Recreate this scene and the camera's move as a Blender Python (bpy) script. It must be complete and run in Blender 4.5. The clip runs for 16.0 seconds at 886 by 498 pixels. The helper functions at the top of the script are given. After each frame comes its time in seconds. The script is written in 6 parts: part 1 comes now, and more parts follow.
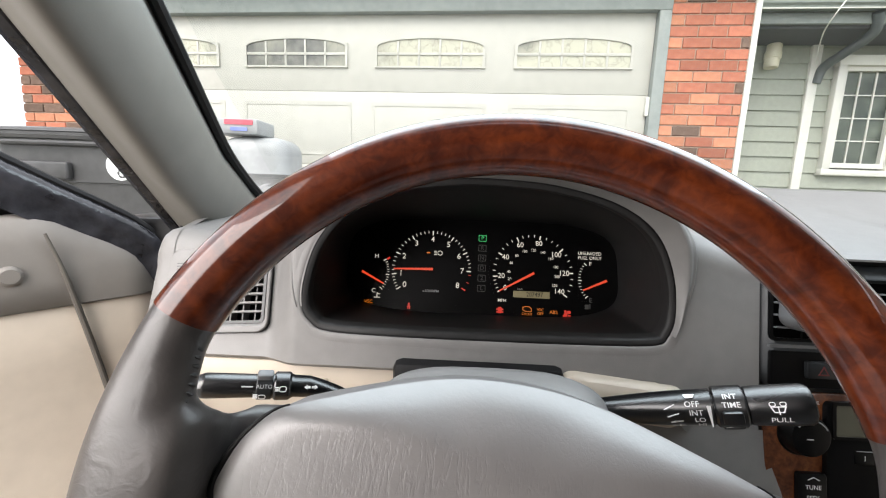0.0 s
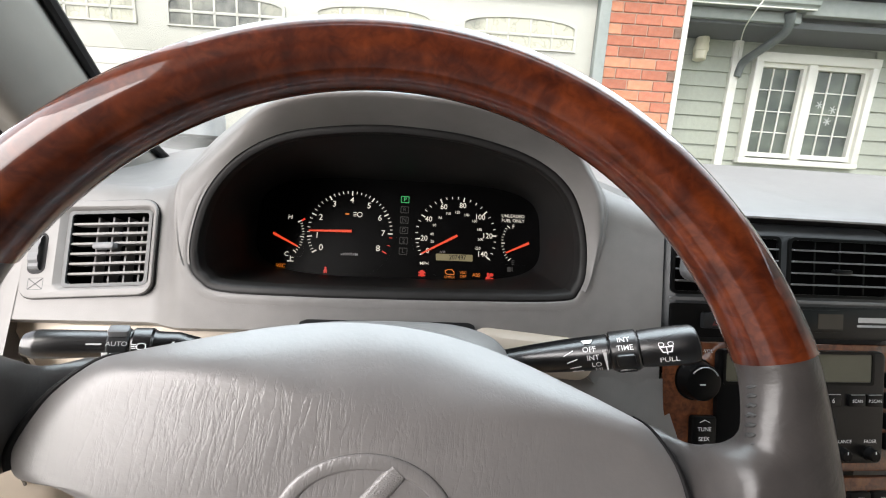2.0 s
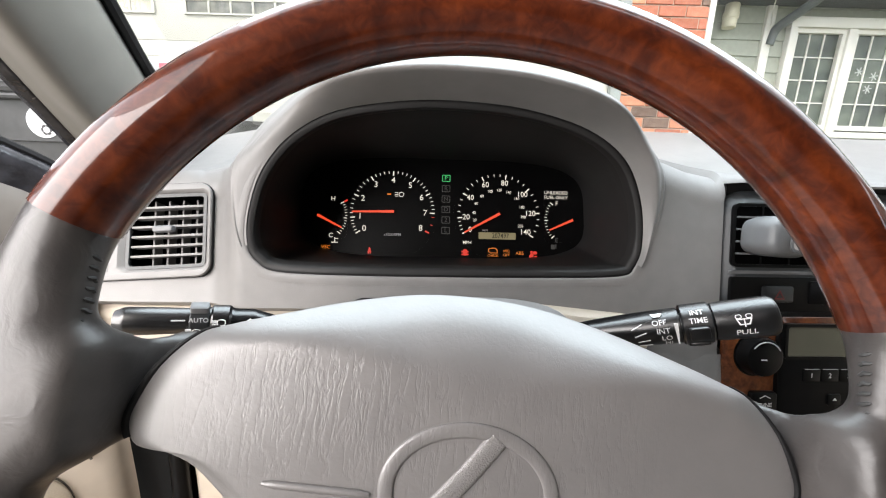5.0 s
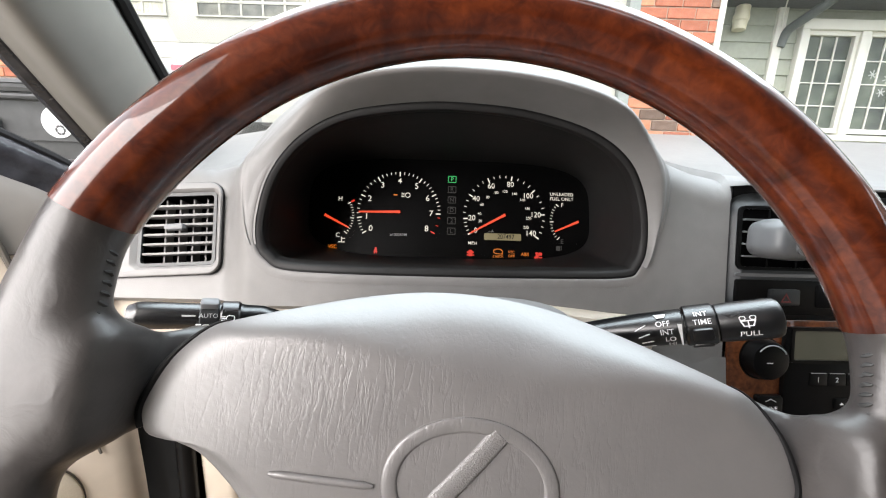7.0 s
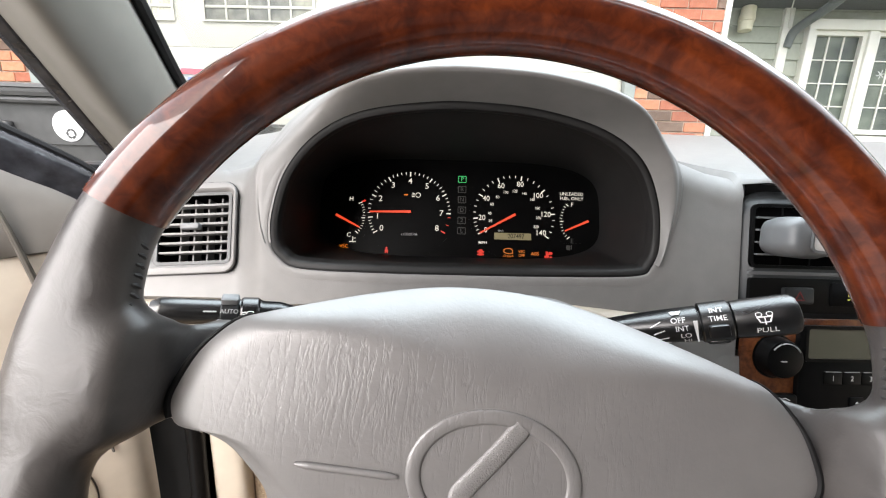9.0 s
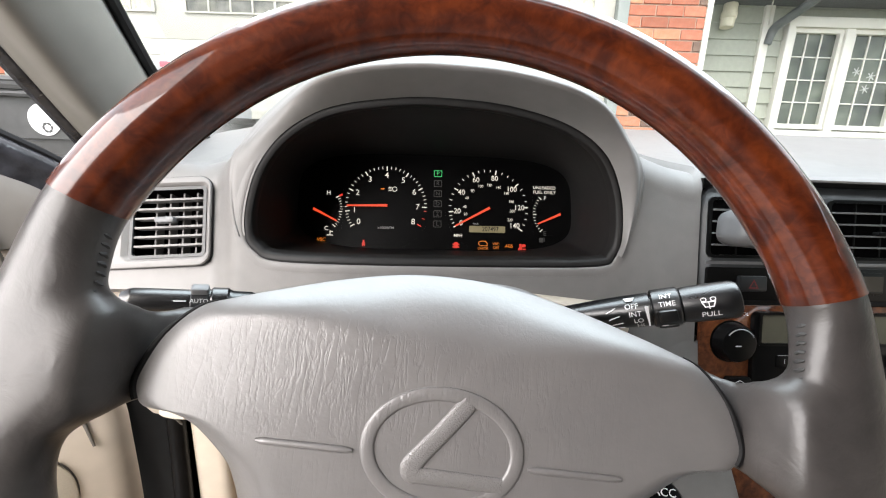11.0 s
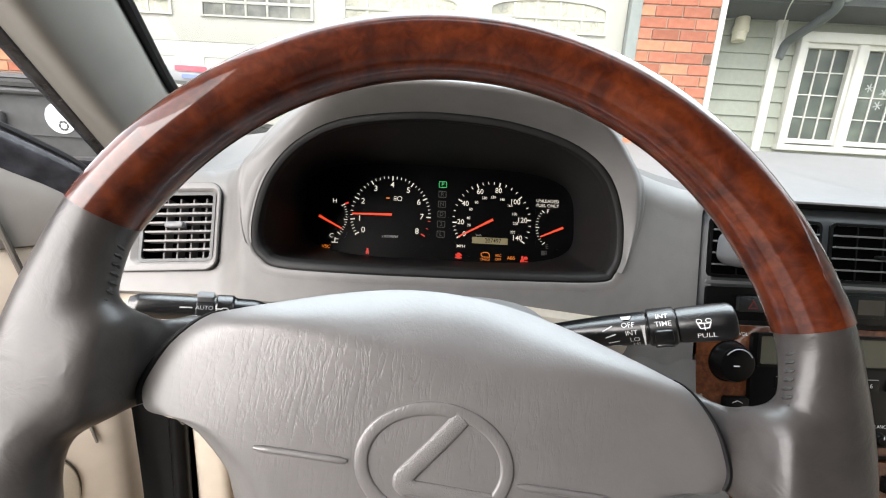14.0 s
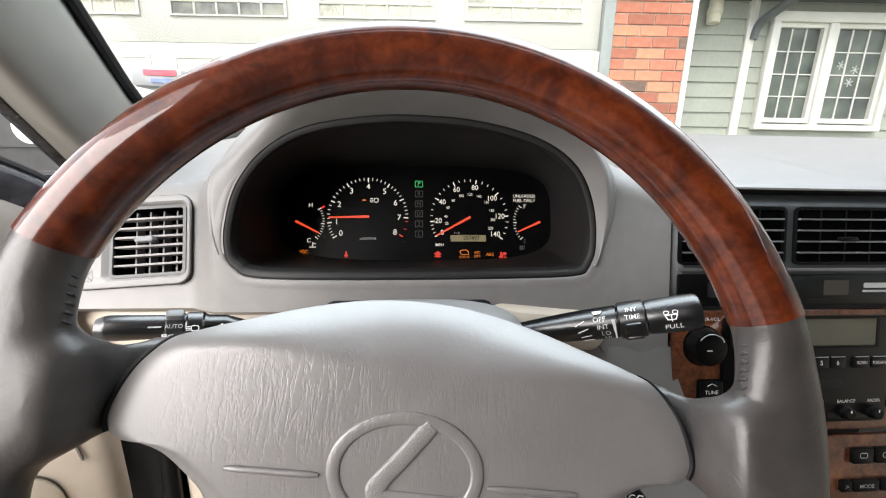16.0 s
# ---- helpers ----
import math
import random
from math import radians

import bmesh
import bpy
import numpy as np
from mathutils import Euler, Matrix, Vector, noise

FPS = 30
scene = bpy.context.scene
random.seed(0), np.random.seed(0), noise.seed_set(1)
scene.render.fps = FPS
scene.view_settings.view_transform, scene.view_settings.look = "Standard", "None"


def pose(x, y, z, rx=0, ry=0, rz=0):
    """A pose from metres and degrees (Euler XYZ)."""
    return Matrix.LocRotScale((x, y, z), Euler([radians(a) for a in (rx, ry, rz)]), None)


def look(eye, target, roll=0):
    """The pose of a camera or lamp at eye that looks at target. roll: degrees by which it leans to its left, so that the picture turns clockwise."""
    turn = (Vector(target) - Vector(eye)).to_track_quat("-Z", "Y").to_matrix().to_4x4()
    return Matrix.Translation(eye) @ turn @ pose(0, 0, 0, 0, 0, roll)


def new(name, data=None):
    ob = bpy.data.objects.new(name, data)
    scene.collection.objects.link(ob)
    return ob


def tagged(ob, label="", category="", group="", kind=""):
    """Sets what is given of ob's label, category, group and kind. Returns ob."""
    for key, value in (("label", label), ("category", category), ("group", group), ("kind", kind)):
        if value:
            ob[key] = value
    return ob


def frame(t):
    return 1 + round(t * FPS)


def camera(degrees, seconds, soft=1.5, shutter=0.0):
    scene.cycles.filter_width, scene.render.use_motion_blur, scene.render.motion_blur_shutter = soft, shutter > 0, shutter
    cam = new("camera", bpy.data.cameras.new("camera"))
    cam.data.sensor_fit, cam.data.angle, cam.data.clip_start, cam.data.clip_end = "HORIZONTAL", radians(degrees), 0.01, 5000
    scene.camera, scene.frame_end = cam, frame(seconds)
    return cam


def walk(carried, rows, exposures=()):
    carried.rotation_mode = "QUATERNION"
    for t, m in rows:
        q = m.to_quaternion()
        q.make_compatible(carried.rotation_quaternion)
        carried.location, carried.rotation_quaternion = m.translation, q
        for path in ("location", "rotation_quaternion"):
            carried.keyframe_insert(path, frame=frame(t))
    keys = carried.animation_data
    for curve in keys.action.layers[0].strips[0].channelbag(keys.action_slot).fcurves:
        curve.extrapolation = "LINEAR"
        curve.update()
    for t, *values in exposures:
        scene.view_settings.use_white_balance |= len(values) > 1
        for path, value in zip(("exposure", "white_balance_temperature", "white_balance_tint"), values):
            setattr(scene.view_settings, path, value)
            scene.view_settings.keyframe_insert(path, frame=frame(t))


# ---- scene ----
cam = camera(96.0, 16.0, soft=1.1)
PATH = [
    (0.0, -0.0313, -0.1476, 1.0634, 81.06, -2.11, 1.93),
    (0.5, -0.0108, -0.1362, 1.0536, 80.58, -1.97, -1.19),
    (1.0, -0.0086, -0.1329, 1.0461, 79.72, -2.61, -2.47),
    (1.5, -0.011, -0.137, 1.0391, 79.22, -3.03, -3.24),
    (2.0, 0.0074, -0.1323, 1.0358, 78.88, -3.39, -5.04),
    (2.5, 0.021, -0.1283, 1.0325, 78.61, -3.33, -5.48),
    (3.0, 0.0201, -0.1277, 1.0357, 78.2, -2.97, -5.34),
    (3.5, -0.0078, -0.1276, 1.0355, 77.72, -2.3, -4.46),
    (4.0, -0.0197, -0.1297, 1.0337, 77.04, -1.73, -3.48),
    (6.5, -0.0276, -0.1256, 1.0218, 76.31, -2.09, -2.37),
    (7.0, -0.0244, -0.1321, 1.027, 76.68, -2.12, -1.98),
    (7.5, -0.0292, -0.136, 1.028, 76.81, -2.12, -1.59),
    (8.0, -0.0281, -0.1369, 1.0261, 76.98, -2.07, -1.17),
    (8.5, -0.0307, -0.136, 1.0256, 76.94, -2.04, -1.13),
    (9.0, -0.0322, -0.135, 1.0237, 77.01, -1.91, -1.42),
    (9.5, -0.0287, -0.1368, 1.0315, 77.26, -1.66, -2.08),
    (12.0, -0.0121, -0.1513, 1.02, 75.87, -2.19, -3.16),
    (12.5, -0.0155, -0.1496, 1.0213, 76.04, -2.33, -3.11),
    (13.0, -0.014, -0.148, 1.0282, 76.44, -2.54, -3.09),
    (13.5, -0.0099, -0.1502, 1.0296, 76.86, -2.84, -2.57),
    (14.0, -0.0125, -0.1521, 1.0319, 77.04, -3.36, -1.82),
    (14.5, -0.0633, -0.1628, 1.0299, 77.25, -3.32, -0.76),
    (15.0, -0.0584, -0.1534, 1.0213, 76.88, -3.15, -1.72),
    (15.5, -0.0213, -0.1552, 1.0379, 77.26, -2.25, -2.47),
    (16.0, 0.0006, -0.1522, 1.041, 76.06, -1.05, -3.96),
]
walk(cam, [(t, pose(x, y, z, rx, ry, rz)) for t, x, y, z, rx, ry, rz in PATH], [(0.0, 1.27), (0.5, 1.30), (1.5, 1.41), (2.5, 1.46), (4.0, 1.55), (12.0, 1.62), (13.0, 1.60), (14.5, 1.50), (15.0, 1.46), (16.0, 1.53)])

# ---- light: overcast day ----
world = bpy.data.worlds.new("sky")
scene.world = world
world.use_nodes = True
wn, wl = world.node_tree.nodes, world.node_tree.links
sky = wn.new("ShaderNodeTexSky")
sky.sky_type = "NISHITA"
sky.sun_disc = False
sky.sun_elevation = radians(48)
sky.sun_rotation = radians(200)
sky.air_density, sky.dust_density, sky.ozone_density = 1.0, 4.0, 0.6
SKY = 0.13
wn["Background"].inputs[1].default_value = SKY
haze = wn.new("ShaderNodeMix")
haze.data_type = "RGBA"
haze.inputs[0].default_value = 0.75
haze.inputs[7].default_value = (9.2, 9.4, 9.8, 1)
wl.new(sky.outputs[0], haze.inputs[6])
wl.new(haze.outputs[2], wn["Background"].inputs[0])
sun = new("sun", bpy.data.lights.new("sun", "SUN"))
sun.data.energy, sun.data.angle, sun.data.color = 0.9, radians(25), (1.0, 0.96, 0.9)
sun.matrix_world = look((0, 0, 30), (8, 22, 0))


# daylight through the open door and the upper part of the screen
for name, eye, aim, w, h, power, tint in (("door_daylight", (-0.62, -0.43, 1.20), (0.05, -0.06, 0.93), 0.78, 0.58, 4.35, (1.0, 0.93, 0.895)), ("screen_daylight", (0.12, 0.25, 1.36), (0.10, 0.03, 0.95), 0.90, 0.30, 1.9, (0.78, 0.92, 1.0))):
    lamp = new(name, bpy.data.lights.new(name, "AREA"))
    lamp.data.shape, lamp.data.size, lamp.data.size_y, lamp.data.energy, lamp.data.color = "RECTANGLE", w, h, power, tint
    lamp.matrix_world = look(eye, aim)


# ---- helpers of this scene ----
MINV = {}


def thing(name, base, label, category, group="", kind="", m=None):
    """A top-level thing: an Empty at its base. Its parts are drawn in world metres, or in the frame m."""
    ob = new(name)
    ob.empty_display_size = 0.05
    t = Matrix.Translation(Vector(base))
    ob.matrix_basis = m @ t if m is not None else t
    MINV[ob] = t.inverted()
    tagged(ob, label, category, group, kind)
    return ob


def part(name, bm, material, parent, label="", smooth=35):
    """Links a bmesh as one mesh object under a thing or a part."""
    inv = MINV.get(parent, Matrix())
    bmesh.ops.transform(bm, matrix=inv, verts=bm.verts)
    me = bpy.data.meshes.new(name)
    if smooth:
        for f in bm.faces:
            f.smooth = True
        lim = radians(smooth)
        for e in bm.edges:
            if len(e.link_faces) == 2 and e.calc_face_angle(0) > lim:
                e.smooth = False
    bm.to_mesh(me)
    bm.free()
    ob = new(name, me)
    if material:
        me.materials.append(material)
    ob.parent = parent
    MINV[ob] = inv
    if label:
        tagged(ob, label)
    return ob


def solid(name, bm, material, label, category, group="", kind="", smooth=35):
    """A thing that is one mesh, its origin where it stands."""
    me = bpy.data.meshes.new(name)
    lo = Vector([min(v.co[i] for v in bm.verts) for i in range(3)])
    hi = Vector([max(v.co[i] for v in bm.verts) for i in range(3)])
    base = Vector(((lo.x + hi.x) / 2, (lo.y + hi.y) / 2, lo.z))
    bmesh.ops.translate(bm, vec=-base, verts=bm.verts)
    if smooth:
        for f in bm.faces:
            f.smooth = True
        for e in bm.edges:
            if len(e.link_faces) == 2 and e.calc_face_angle(0) > radians(smooth):
                e.smooth = False
    bm.to_mesh(me)
    bm.free()
    ob = new(name, me)
    me.materials.append(material)
    ob.location = base
    MINV[ob] = Matrix.Translation(base).inverted()
    return tagged(ob, label, category, group, kind)


def box(lo, hi, bevel=0.0, seg=2, bm=None):
    bm = bm or bmesh.new()
    c = [(a + b) / 2 for a, b in zip(lo, hi)]
    s = [b - a for a, b in zip(lo, hi)]
    r = bmesh.ops.create_cube(bm, size=1, matrix=Matrix.Translation(c) @ Matrix.Diagonal((*s, 1)))
    if bevel:
        es = list({e for v in r["verts"] for e in v.link_edges})
        bmesh.ops.bevel(bm, geom=es, offset=bevel, segments=seg, affect="EDGES", profile=0.5)
    return bm


def loft(rings, closed=True, caps=(False, False), bm=None):
    """Skins rings of equal length; closed: each ring is a loop."""
    bm = bm or bmesh.new()
    vs = [[bm.verts.new(p) for p in ring] for ring in rings]
    n = len(rings[0])
    for a, b in zip(vs, vs[1:]):
        for i in range(n if closed else n - 1):
            j = (i + 1) % n
            bm.faces.new((a[i], a[j], b[j], b[i]))
    if caps[0]:
        bm.faces.new(vs[0][::-1])
    if caps[1]:
        bm.faces.new(vs[-1])
    bmesh.ops.recalc_face_normals(bm, faces=bm.faces)
    return bm


def tube(pts, radius, n=12, caps=True, bm=None):
    """A round bar along a line; radius: one number or one a point."""
    pts = [Vector(p) for p in pts]
    rs = radius if isinstance(radius, (list, tuple)) else [radius] * len(pts)
    rings, up = [], None
    for i, p in enumerate(pts):
        d = (pts[min(i + 1, len(pts) - 1)] - pts[max(i - 1, 0)]).normalized()
        if up is None:
            up = d.orthogonal().normalized()
        up = (up - d * up.dot(d)).normalized()
        side = d.cross(up)
        rings.append([p + rs[i] * (math.cos(a) * up + math.sin(a) * side) for a in np.linspace(0, 2 * math.pi, n, endpoint=False)])
    return loft(rings, True, (caps, caps), bm)


def smooth_line(pts, n=8, closed=False):
    """A rounded line through the points given (Catmull-Rom)."""
    P = [Vector(p) for p in pts]
    m = len(P)
    out = []
    for i in range(m if closed else m - 1):
        if closed:
            a, b, c, d = P[i - 1], P[i], P[(i + 1) % m], P[(i + 2) % m]
        else:
            a, b, c, d = P[max(i - 1, 0)], P[i], P[i + 1], P[min(i + 2, m - 1)]
        for k in range(n):
            t = k / n
            out.append(0.5 * (2 * b + (c - a) * t + (2 * a - 5 * b + 4 * c - d) * t * t + (3 * b - a - 3 * c + d) * t ** 3))
    if not closed:
        out.append(P[-1])
    return out


def rrect(w, h, r, n=5):
    """A rounded rectangle's outline about its middle."""
    out = []
    for cx, cy, a0 in ((w / 2 - r, h / 2 - r, 0), (-w / 2 + r, h / 2 - r, 90), (-w / 2 + r, -h / 2 + r, 180), (w / 2 - r, -h / 2 + r, 270)):
        for k in range(n + 1):
            a = radians(a0 + 90 * k / n)
            out.append((cx + r * math.cos(a), cy + r * math.sin(a)))
    return out


def plate(outline, thick, m, edge=0.0, bm=None):
    """A flat outline (x, y) of a thickness towards +z, its front rim rounded by edge, placed by m."""
    bm = bm or bmesh.new()
    cx = sum(p[0] for p in outline) / len(outline)
    cy = sum(p[1] for p in outline) / len(outline)

    def ring(inset, z):
        out = []
        for x, y in outline:
            d = math.hypot(x - cx, y - cy) or 1
            out.append(m @ Vector((x - (x - cx) / d * inset, y - (y - cy) / d * inset, z)))
        return out
    rings = [ring(0, 0)]
    if edge:
        rings += [ring(0, thick - edge), ring(edge * 0.3, thick - edge * 0.3), ring(edge, thick)]
    else:
        rings += [ring(0, thick)]
    return loft(rings, True, (True, True), bm)


def frame_ring(outer, inner, m, depth, bm=None):
    """A flat ring between two outlines of equal count, raised by depth."""
    return loft([[m @ Vector((x, y, z)) for x, y in o] for o, z in ((outer, 0), (outer, depth), (inner, depth), (inner, 0), (outer, 0))], True, bm=bm)


LETTERS = {}


def text_mesh(body, size, m, align="CENTER", stretch=1.0, extrude=0.0, spacing=1.0):
    key = (body, align, spacing)
    if key not in LETTERS:
        cu = bpy.data.curves.new("lettering", "FONT")
        cu.body, cu.size, cu.align_x, cu.align_y = body, 1.0, align, "CENTER"
        cu.space_character, cu.resolution_u, cu.offset = spacing, 3, 0.005
        ob = new("lettering_source", cu)
        me = bpy.data.meshes.new_from_object(ob.evaluated_get(bpy.context.evaluated_depsgraph_get()))
        bpy.data.objects.remove(ob)
        LETTERS[key] = me
    bm = bmesh.new()
    bm.from_mesh(LETTERS[key])
    bmesh.ops.transform(bm, matrix=m @ Matrix.Diagonal((size * stretch, size, 1, 1)), verts=bm.verts)
    return bm


def lettering(body, size, m, material, parent, align="CENTER", stretch=1.0, name="lettering", spacing=1.0):
    return part(name, text_mesh(body, size, m, align, stretch, spacing=spacing), material, parent, smooth=0)


def face_frame(origin, x_axis, y_axis):
    """A frame with its z out of the face spanned by x and y."""
    x = Vector(x_axis).normalized()
    z = x.cross(Vector(y_axis)).normalized()
    y = z.cross(x)
    return Matrix(((x.x, y.x, z.x, origin[0]), (x.y, y.y, z.y, origin[1]), (x.z, y.z, z.z, origin[2]), (0, 0, 0, 1)))


def lerp(x, table):
    xs = [p[0] for p in table]
    return float(np.interp(x, xs, [p[1] for p in table]))


# ---- materials ----
def surf(name, c1, c2, scale=40.0, rough=0.5, bump=0.0, bscale=300.0, metal=0.0, coat=0.0, rough_var=0.1, detail=6.0, spec=0.5, big=(0.0, 3.0), bdist=0.001, ior=1.5, vary=0.0):
    """Two-toned surface with mottling at two scales, relief and uneven gloss."""
    m = bpy.data.materials.new(name)
    m.use_nodes = True
    nt, N = m.node_tree, m.node_tree.nodes
    L = nt.links.new
    b = N["Principled BSDF"]
    co = N.new("ShaderNodeTexCoord")
    n1 = N.new("ShaderNodeTexNoise")
    n1.inputs["Scale"].default_value, n1.inputs["Detail"].default_value = scale, detail
    L(co.outputs["Object"], n1.inputs["Vector"])
    ramp = N.new("ShaderNodeValToRGB")
    ramp.color_ramp.elements[0].position, ramp.color_ramp.elements[1].position = 0.3, 0.7
    ramp.color_ramp.elements[0].color, ramp.color_ramp.elements[1].color = (*c1, 1), (*c2, 1)
    L(n1.outputs[0], ramp.inputs[0])
    colour = ramp.outputs[0]
    n2 = N.new("ShaderNodeTexNoise")
    n2.inputs["Scale"].default_value, n2.inputs["Detail"].default_value = big[1], 4
    L(co.outputs["Object"], n2.inputs["Vector"])
    if big[0] or vary:
        hs = N.new("ShaderNodeHueSaturation")
        mp = N.new("ShaderNodeMapRange")
        mp.inputs[1].default_value, mp.inputs[2].default_value = 0.3, 0.7
        mp.inputs[3].default_value, mp.inputs[4].default_value = 1 - big[0], 1 + big[0]
        L(n2.outputs[0], mp.inputs[0])
        val = mp.outputs[0]
        if vary:
            oi = N.new("ShaderNodeObjectInfo")
            mr = N.new("ShaderNodeMapRange")
            mr.inputs[3].default_value, mr.inputs[4].default_value = 1 - vary, 1 + vary
            L(oi.outputs["Random"], mr.inputs[0])
            mu = N.new("ShaderNodeMath")
            mu.operation = "MULTIPLY"
            L(val, mu.inputs[0])
            L(mr.outputs[0], mu.inputs[1])
            val = mu.outputs[0]
        L(val, hs.inputs["Value"])
        L(colour, hs.inputs["Color"])
        colour = hs.outputs[0]
    L(colour, b.inputs["Base Color"])
    rr = N.new("ShaderNodeMapRange")
    rr.inputs[3].default_value, rr.inputs[4].default_value = max(0.02, rough - rough_var), min(1, rough + rough_var)
    L(n2.outputs[0], rr.inputs[0])
    L(rr.outputs[0], b.inputs["Roughness"])
    b.inputs["Metallic"].default_value = metal
    b.inputs["Coat Weight"].default_value = coat
    b.inputs["Coat Roughness"].default_value = 0.04
    b.inputs["IOR"].default_value = ior
    b.inputs["Specular IOR Level"].default_value = spec
    if bump:
        n3 = N.new("ShaderNodeTexNoise")
        n3.inputs["Scale"].default_value, n3.inputs["Detail"].default_value = bscale, 3
        L(co.outputs["Object"], n3.inputs["Vector"])
        bp = N.new("ShaderNodeBump")
        bp.inputs["Strength"].default_value, bp.inputs["Distance"].default_value = bump, bdist
        L(n3.outputs[0], bp.inputs["Height"])
        L(bp.outputs[0], b.inputs["Normal"])
    return m


def glow(name, colour, strength, base=(0.02, 0.02, 0.02)):
    m = bpy.data.materials.new(name)
    m.use_nodes = True
    b = m.node_tree.nodes["Principled BSDF"]
    b.inputs["Base Color"].default_value = (*base, 1)
    b.inputs["Emission Color"].default_value = (*colour, 1)
    b.inputs["Emission Strength"].default_value = strength
    return m


def pane_glass(name, tint=(1, 1, 1), rough=0.0):
    m = bpy.data.materials.new(name)
    m.use_nodes = True
    N = m.node_tree.nodes
    L = m.node_tree.links.new
    N.remove(N["Principled BSDF"])
    tr, gl, mx, fr = N.new("ShaderNodeBsdfTransparent"), N.new("ShaderNodeBsdfGlossy"), N.new("ShaderNodeMixShader"), N.new("ShaderNodeFresnel")
    tr.inputs[0].default_value = (*tint, 1)
    gl.inputs["Roughness"].default_value = rough
    fr.inputs[0].default_value = 1.45
    L(fr.outputs[0], mx.inputs[0])
    L(tr.outputs[0], mx.inputs[1])
    L(gl.outputs[0], mx.inputs[2])
    L(mx.outputs[0], N["Material Output"].inputs[0])
    return m


GREY = surf("grey_vinyl", (0.182, 0.176, 0.172), (0.202, 0.195, 0.190), 60, 0.46, 0.25, 900, rough_var=0.06, bdist=0.0004, big=(0.04, 6))
GREY_DARK = surf("dark_grey_vinyl", (0.062, 0.064, 0.065), (0.075, 0.077, 0.078), 60, 0.48, 0.2, 900, bdist=0.0004, big=(0.05, 8))
PAD = surf("pad_vinyl", (0.146, 0.138, 0.136), (0.164, 0.155, 0.152), 50, 0.35, 0.14, 420, rough_var=0.03, bdist=0.0005, big=(0.05, 10), spec=1.0)
EMBOSS = surf("pebbled_vinyl", (0.150, 0.142, 0.139), (0.170, 0.161, 0.157), 60, 0.36, 0.55, 1300, rough_var=0.05, bdist=0.0007, big=(0.06, 20), spec=1.0)
LEATHER = surf("dark_leather", (0.040, 0.0358, 0.0345), (0.055, 0.0495, 0.047), 70, 0.34, 0.12, 700, rough_var=0.10, bdist=0.0004, big=(0.26, 24), spec=0.55)
CREAM = surf("cream_plastic", (0.53, 0.465, 0.385), (0.57, 0.50, 0.415), 40, 0.5, 0.2, 800, bdist=0.0004, big=(0.04, 5))
TAUPE = surf("taupe_vinyl", (0.185, 0.170, 0.155), (0.205, 0.19, 0.173), 40, 0.55, 0.2, 700, bdist=0.0004, big=(0.05, 6))
PILLAR = surf("pillar_trim", (0.150, 0.143, 0.128), (0.168, 0.160, 0.143), 30, 0.55, 0.15, 700, bdist=0.0004, big=(0.04, 6))
BLACK = surf("black_plastic", (0.0028, 0.0028, 0.003), (0.0045, 0.0045, 0.0048), 60, 0.3, 0.1, 900, bdist=0.0003, spec=0.16)
BEZEL = surf("stack_bezel", (0.030, 0.034, 0.037), (0.037, 0.041, 0.044), 60, 0.42, 0.15, 800, bdist=0.0003, big=(0.08, 12))
STALK = surf("glossy_stalk_plastic", (0.0035, 0.0035, 0.004), (0.005, 0.005, 0.0055), 60, 0.27, 0.1, 900, bdist=0.0003, spec=1.0)
BLACK_MATT = surf("matt_black", (0.004, 0.004, 0.0045), (0.006, 0.006, 0.0065), 60, 0.6, 0.1, 900, bdist=0.0003, spec=0.3)
CHARCOAL = surf("charcoal_plastic", (0.0105, 0.012, 0.0133), (0.0145, 0.016, 0.0175), 60, 0.38, 0.15, 800, bdist=0.0003, big=(0.08, 12))
RUBBER = surf("dirty_rubber", (0.010, 0.010, 0.012), (0.040, 0.041, 0.048), 34, 0.22, 0.40, 42, rough_var=0.14, bdist=0.008, big=(0.3, 22))
SHROUD = surf("cluster_shroud", (0.017, 0.0165, 0.0165), (0.021, 0.0205, 0.0205), 60, 0.5, 0.1, 900, bdist=0.0003, spec=0.3)
# near-black colour that stands for the shade inside the air vents
VOID = surf("recess_shade", (0.0010, 0.0010, 0.0011), (0.0014, 0.0014, 0.0015), 60, 0.9, spec=0.02)
DIAL = surf("dial_face", (0.0018, 0.0018, 0.002), (0.0025, 0.0025, 0.0025), 60, 0.4, spec=0.12)
LCD = glow("lcd_glass", (1.0, 0.80, 0.40), 0.055, (0.10, 0.095, 0.06))
WHITE_INK = surf("white_print", (0.75, 0.75, 0.75), (0.8, 0.8, 0.8), 80, 0.5)
GREY_INK = surf("grey_print", (0.35, 0.35, 0.35), (0.4, 0.4, 0.4), 80, 0.5)
SILVER = surf("silver_print", (0.55, 0.56, 0.58), (0.62, 0.63, 0.65), 80, 0.3, metal=0.6)
CLIP_GREY = surf("light_grey_plastic", (0.115, 0.118, 0.122), (0.14, 0.143, 0.147), 50, 0.4, 0.1, 500, bdist=0.0003)
CARPET = surf("tan_carpet", (0.22, 0.165, 0.11), (0.36, 0.28, 0.2), 220, 0.95, 1.0, 500, bdist=0.004, spec=0.1, big=(0.2, 20))
FABRIC = surf("speaker_mesh", (0.50, 0.45, 0.36), (0.58, 0.52, 0.42), 500, 0.8, 0.6, 900, bdist=0.001)
STITCH = surf("stitch_thread", (0.03, 0.03, 0.03), (0.05, 0.05, 0.05), 200, 0.6)
BODY = surf("car_paint", (0.30, 0.30, 0.29), (0.33, 0.33, 0.32), 20, 0.25, coat=1.0)
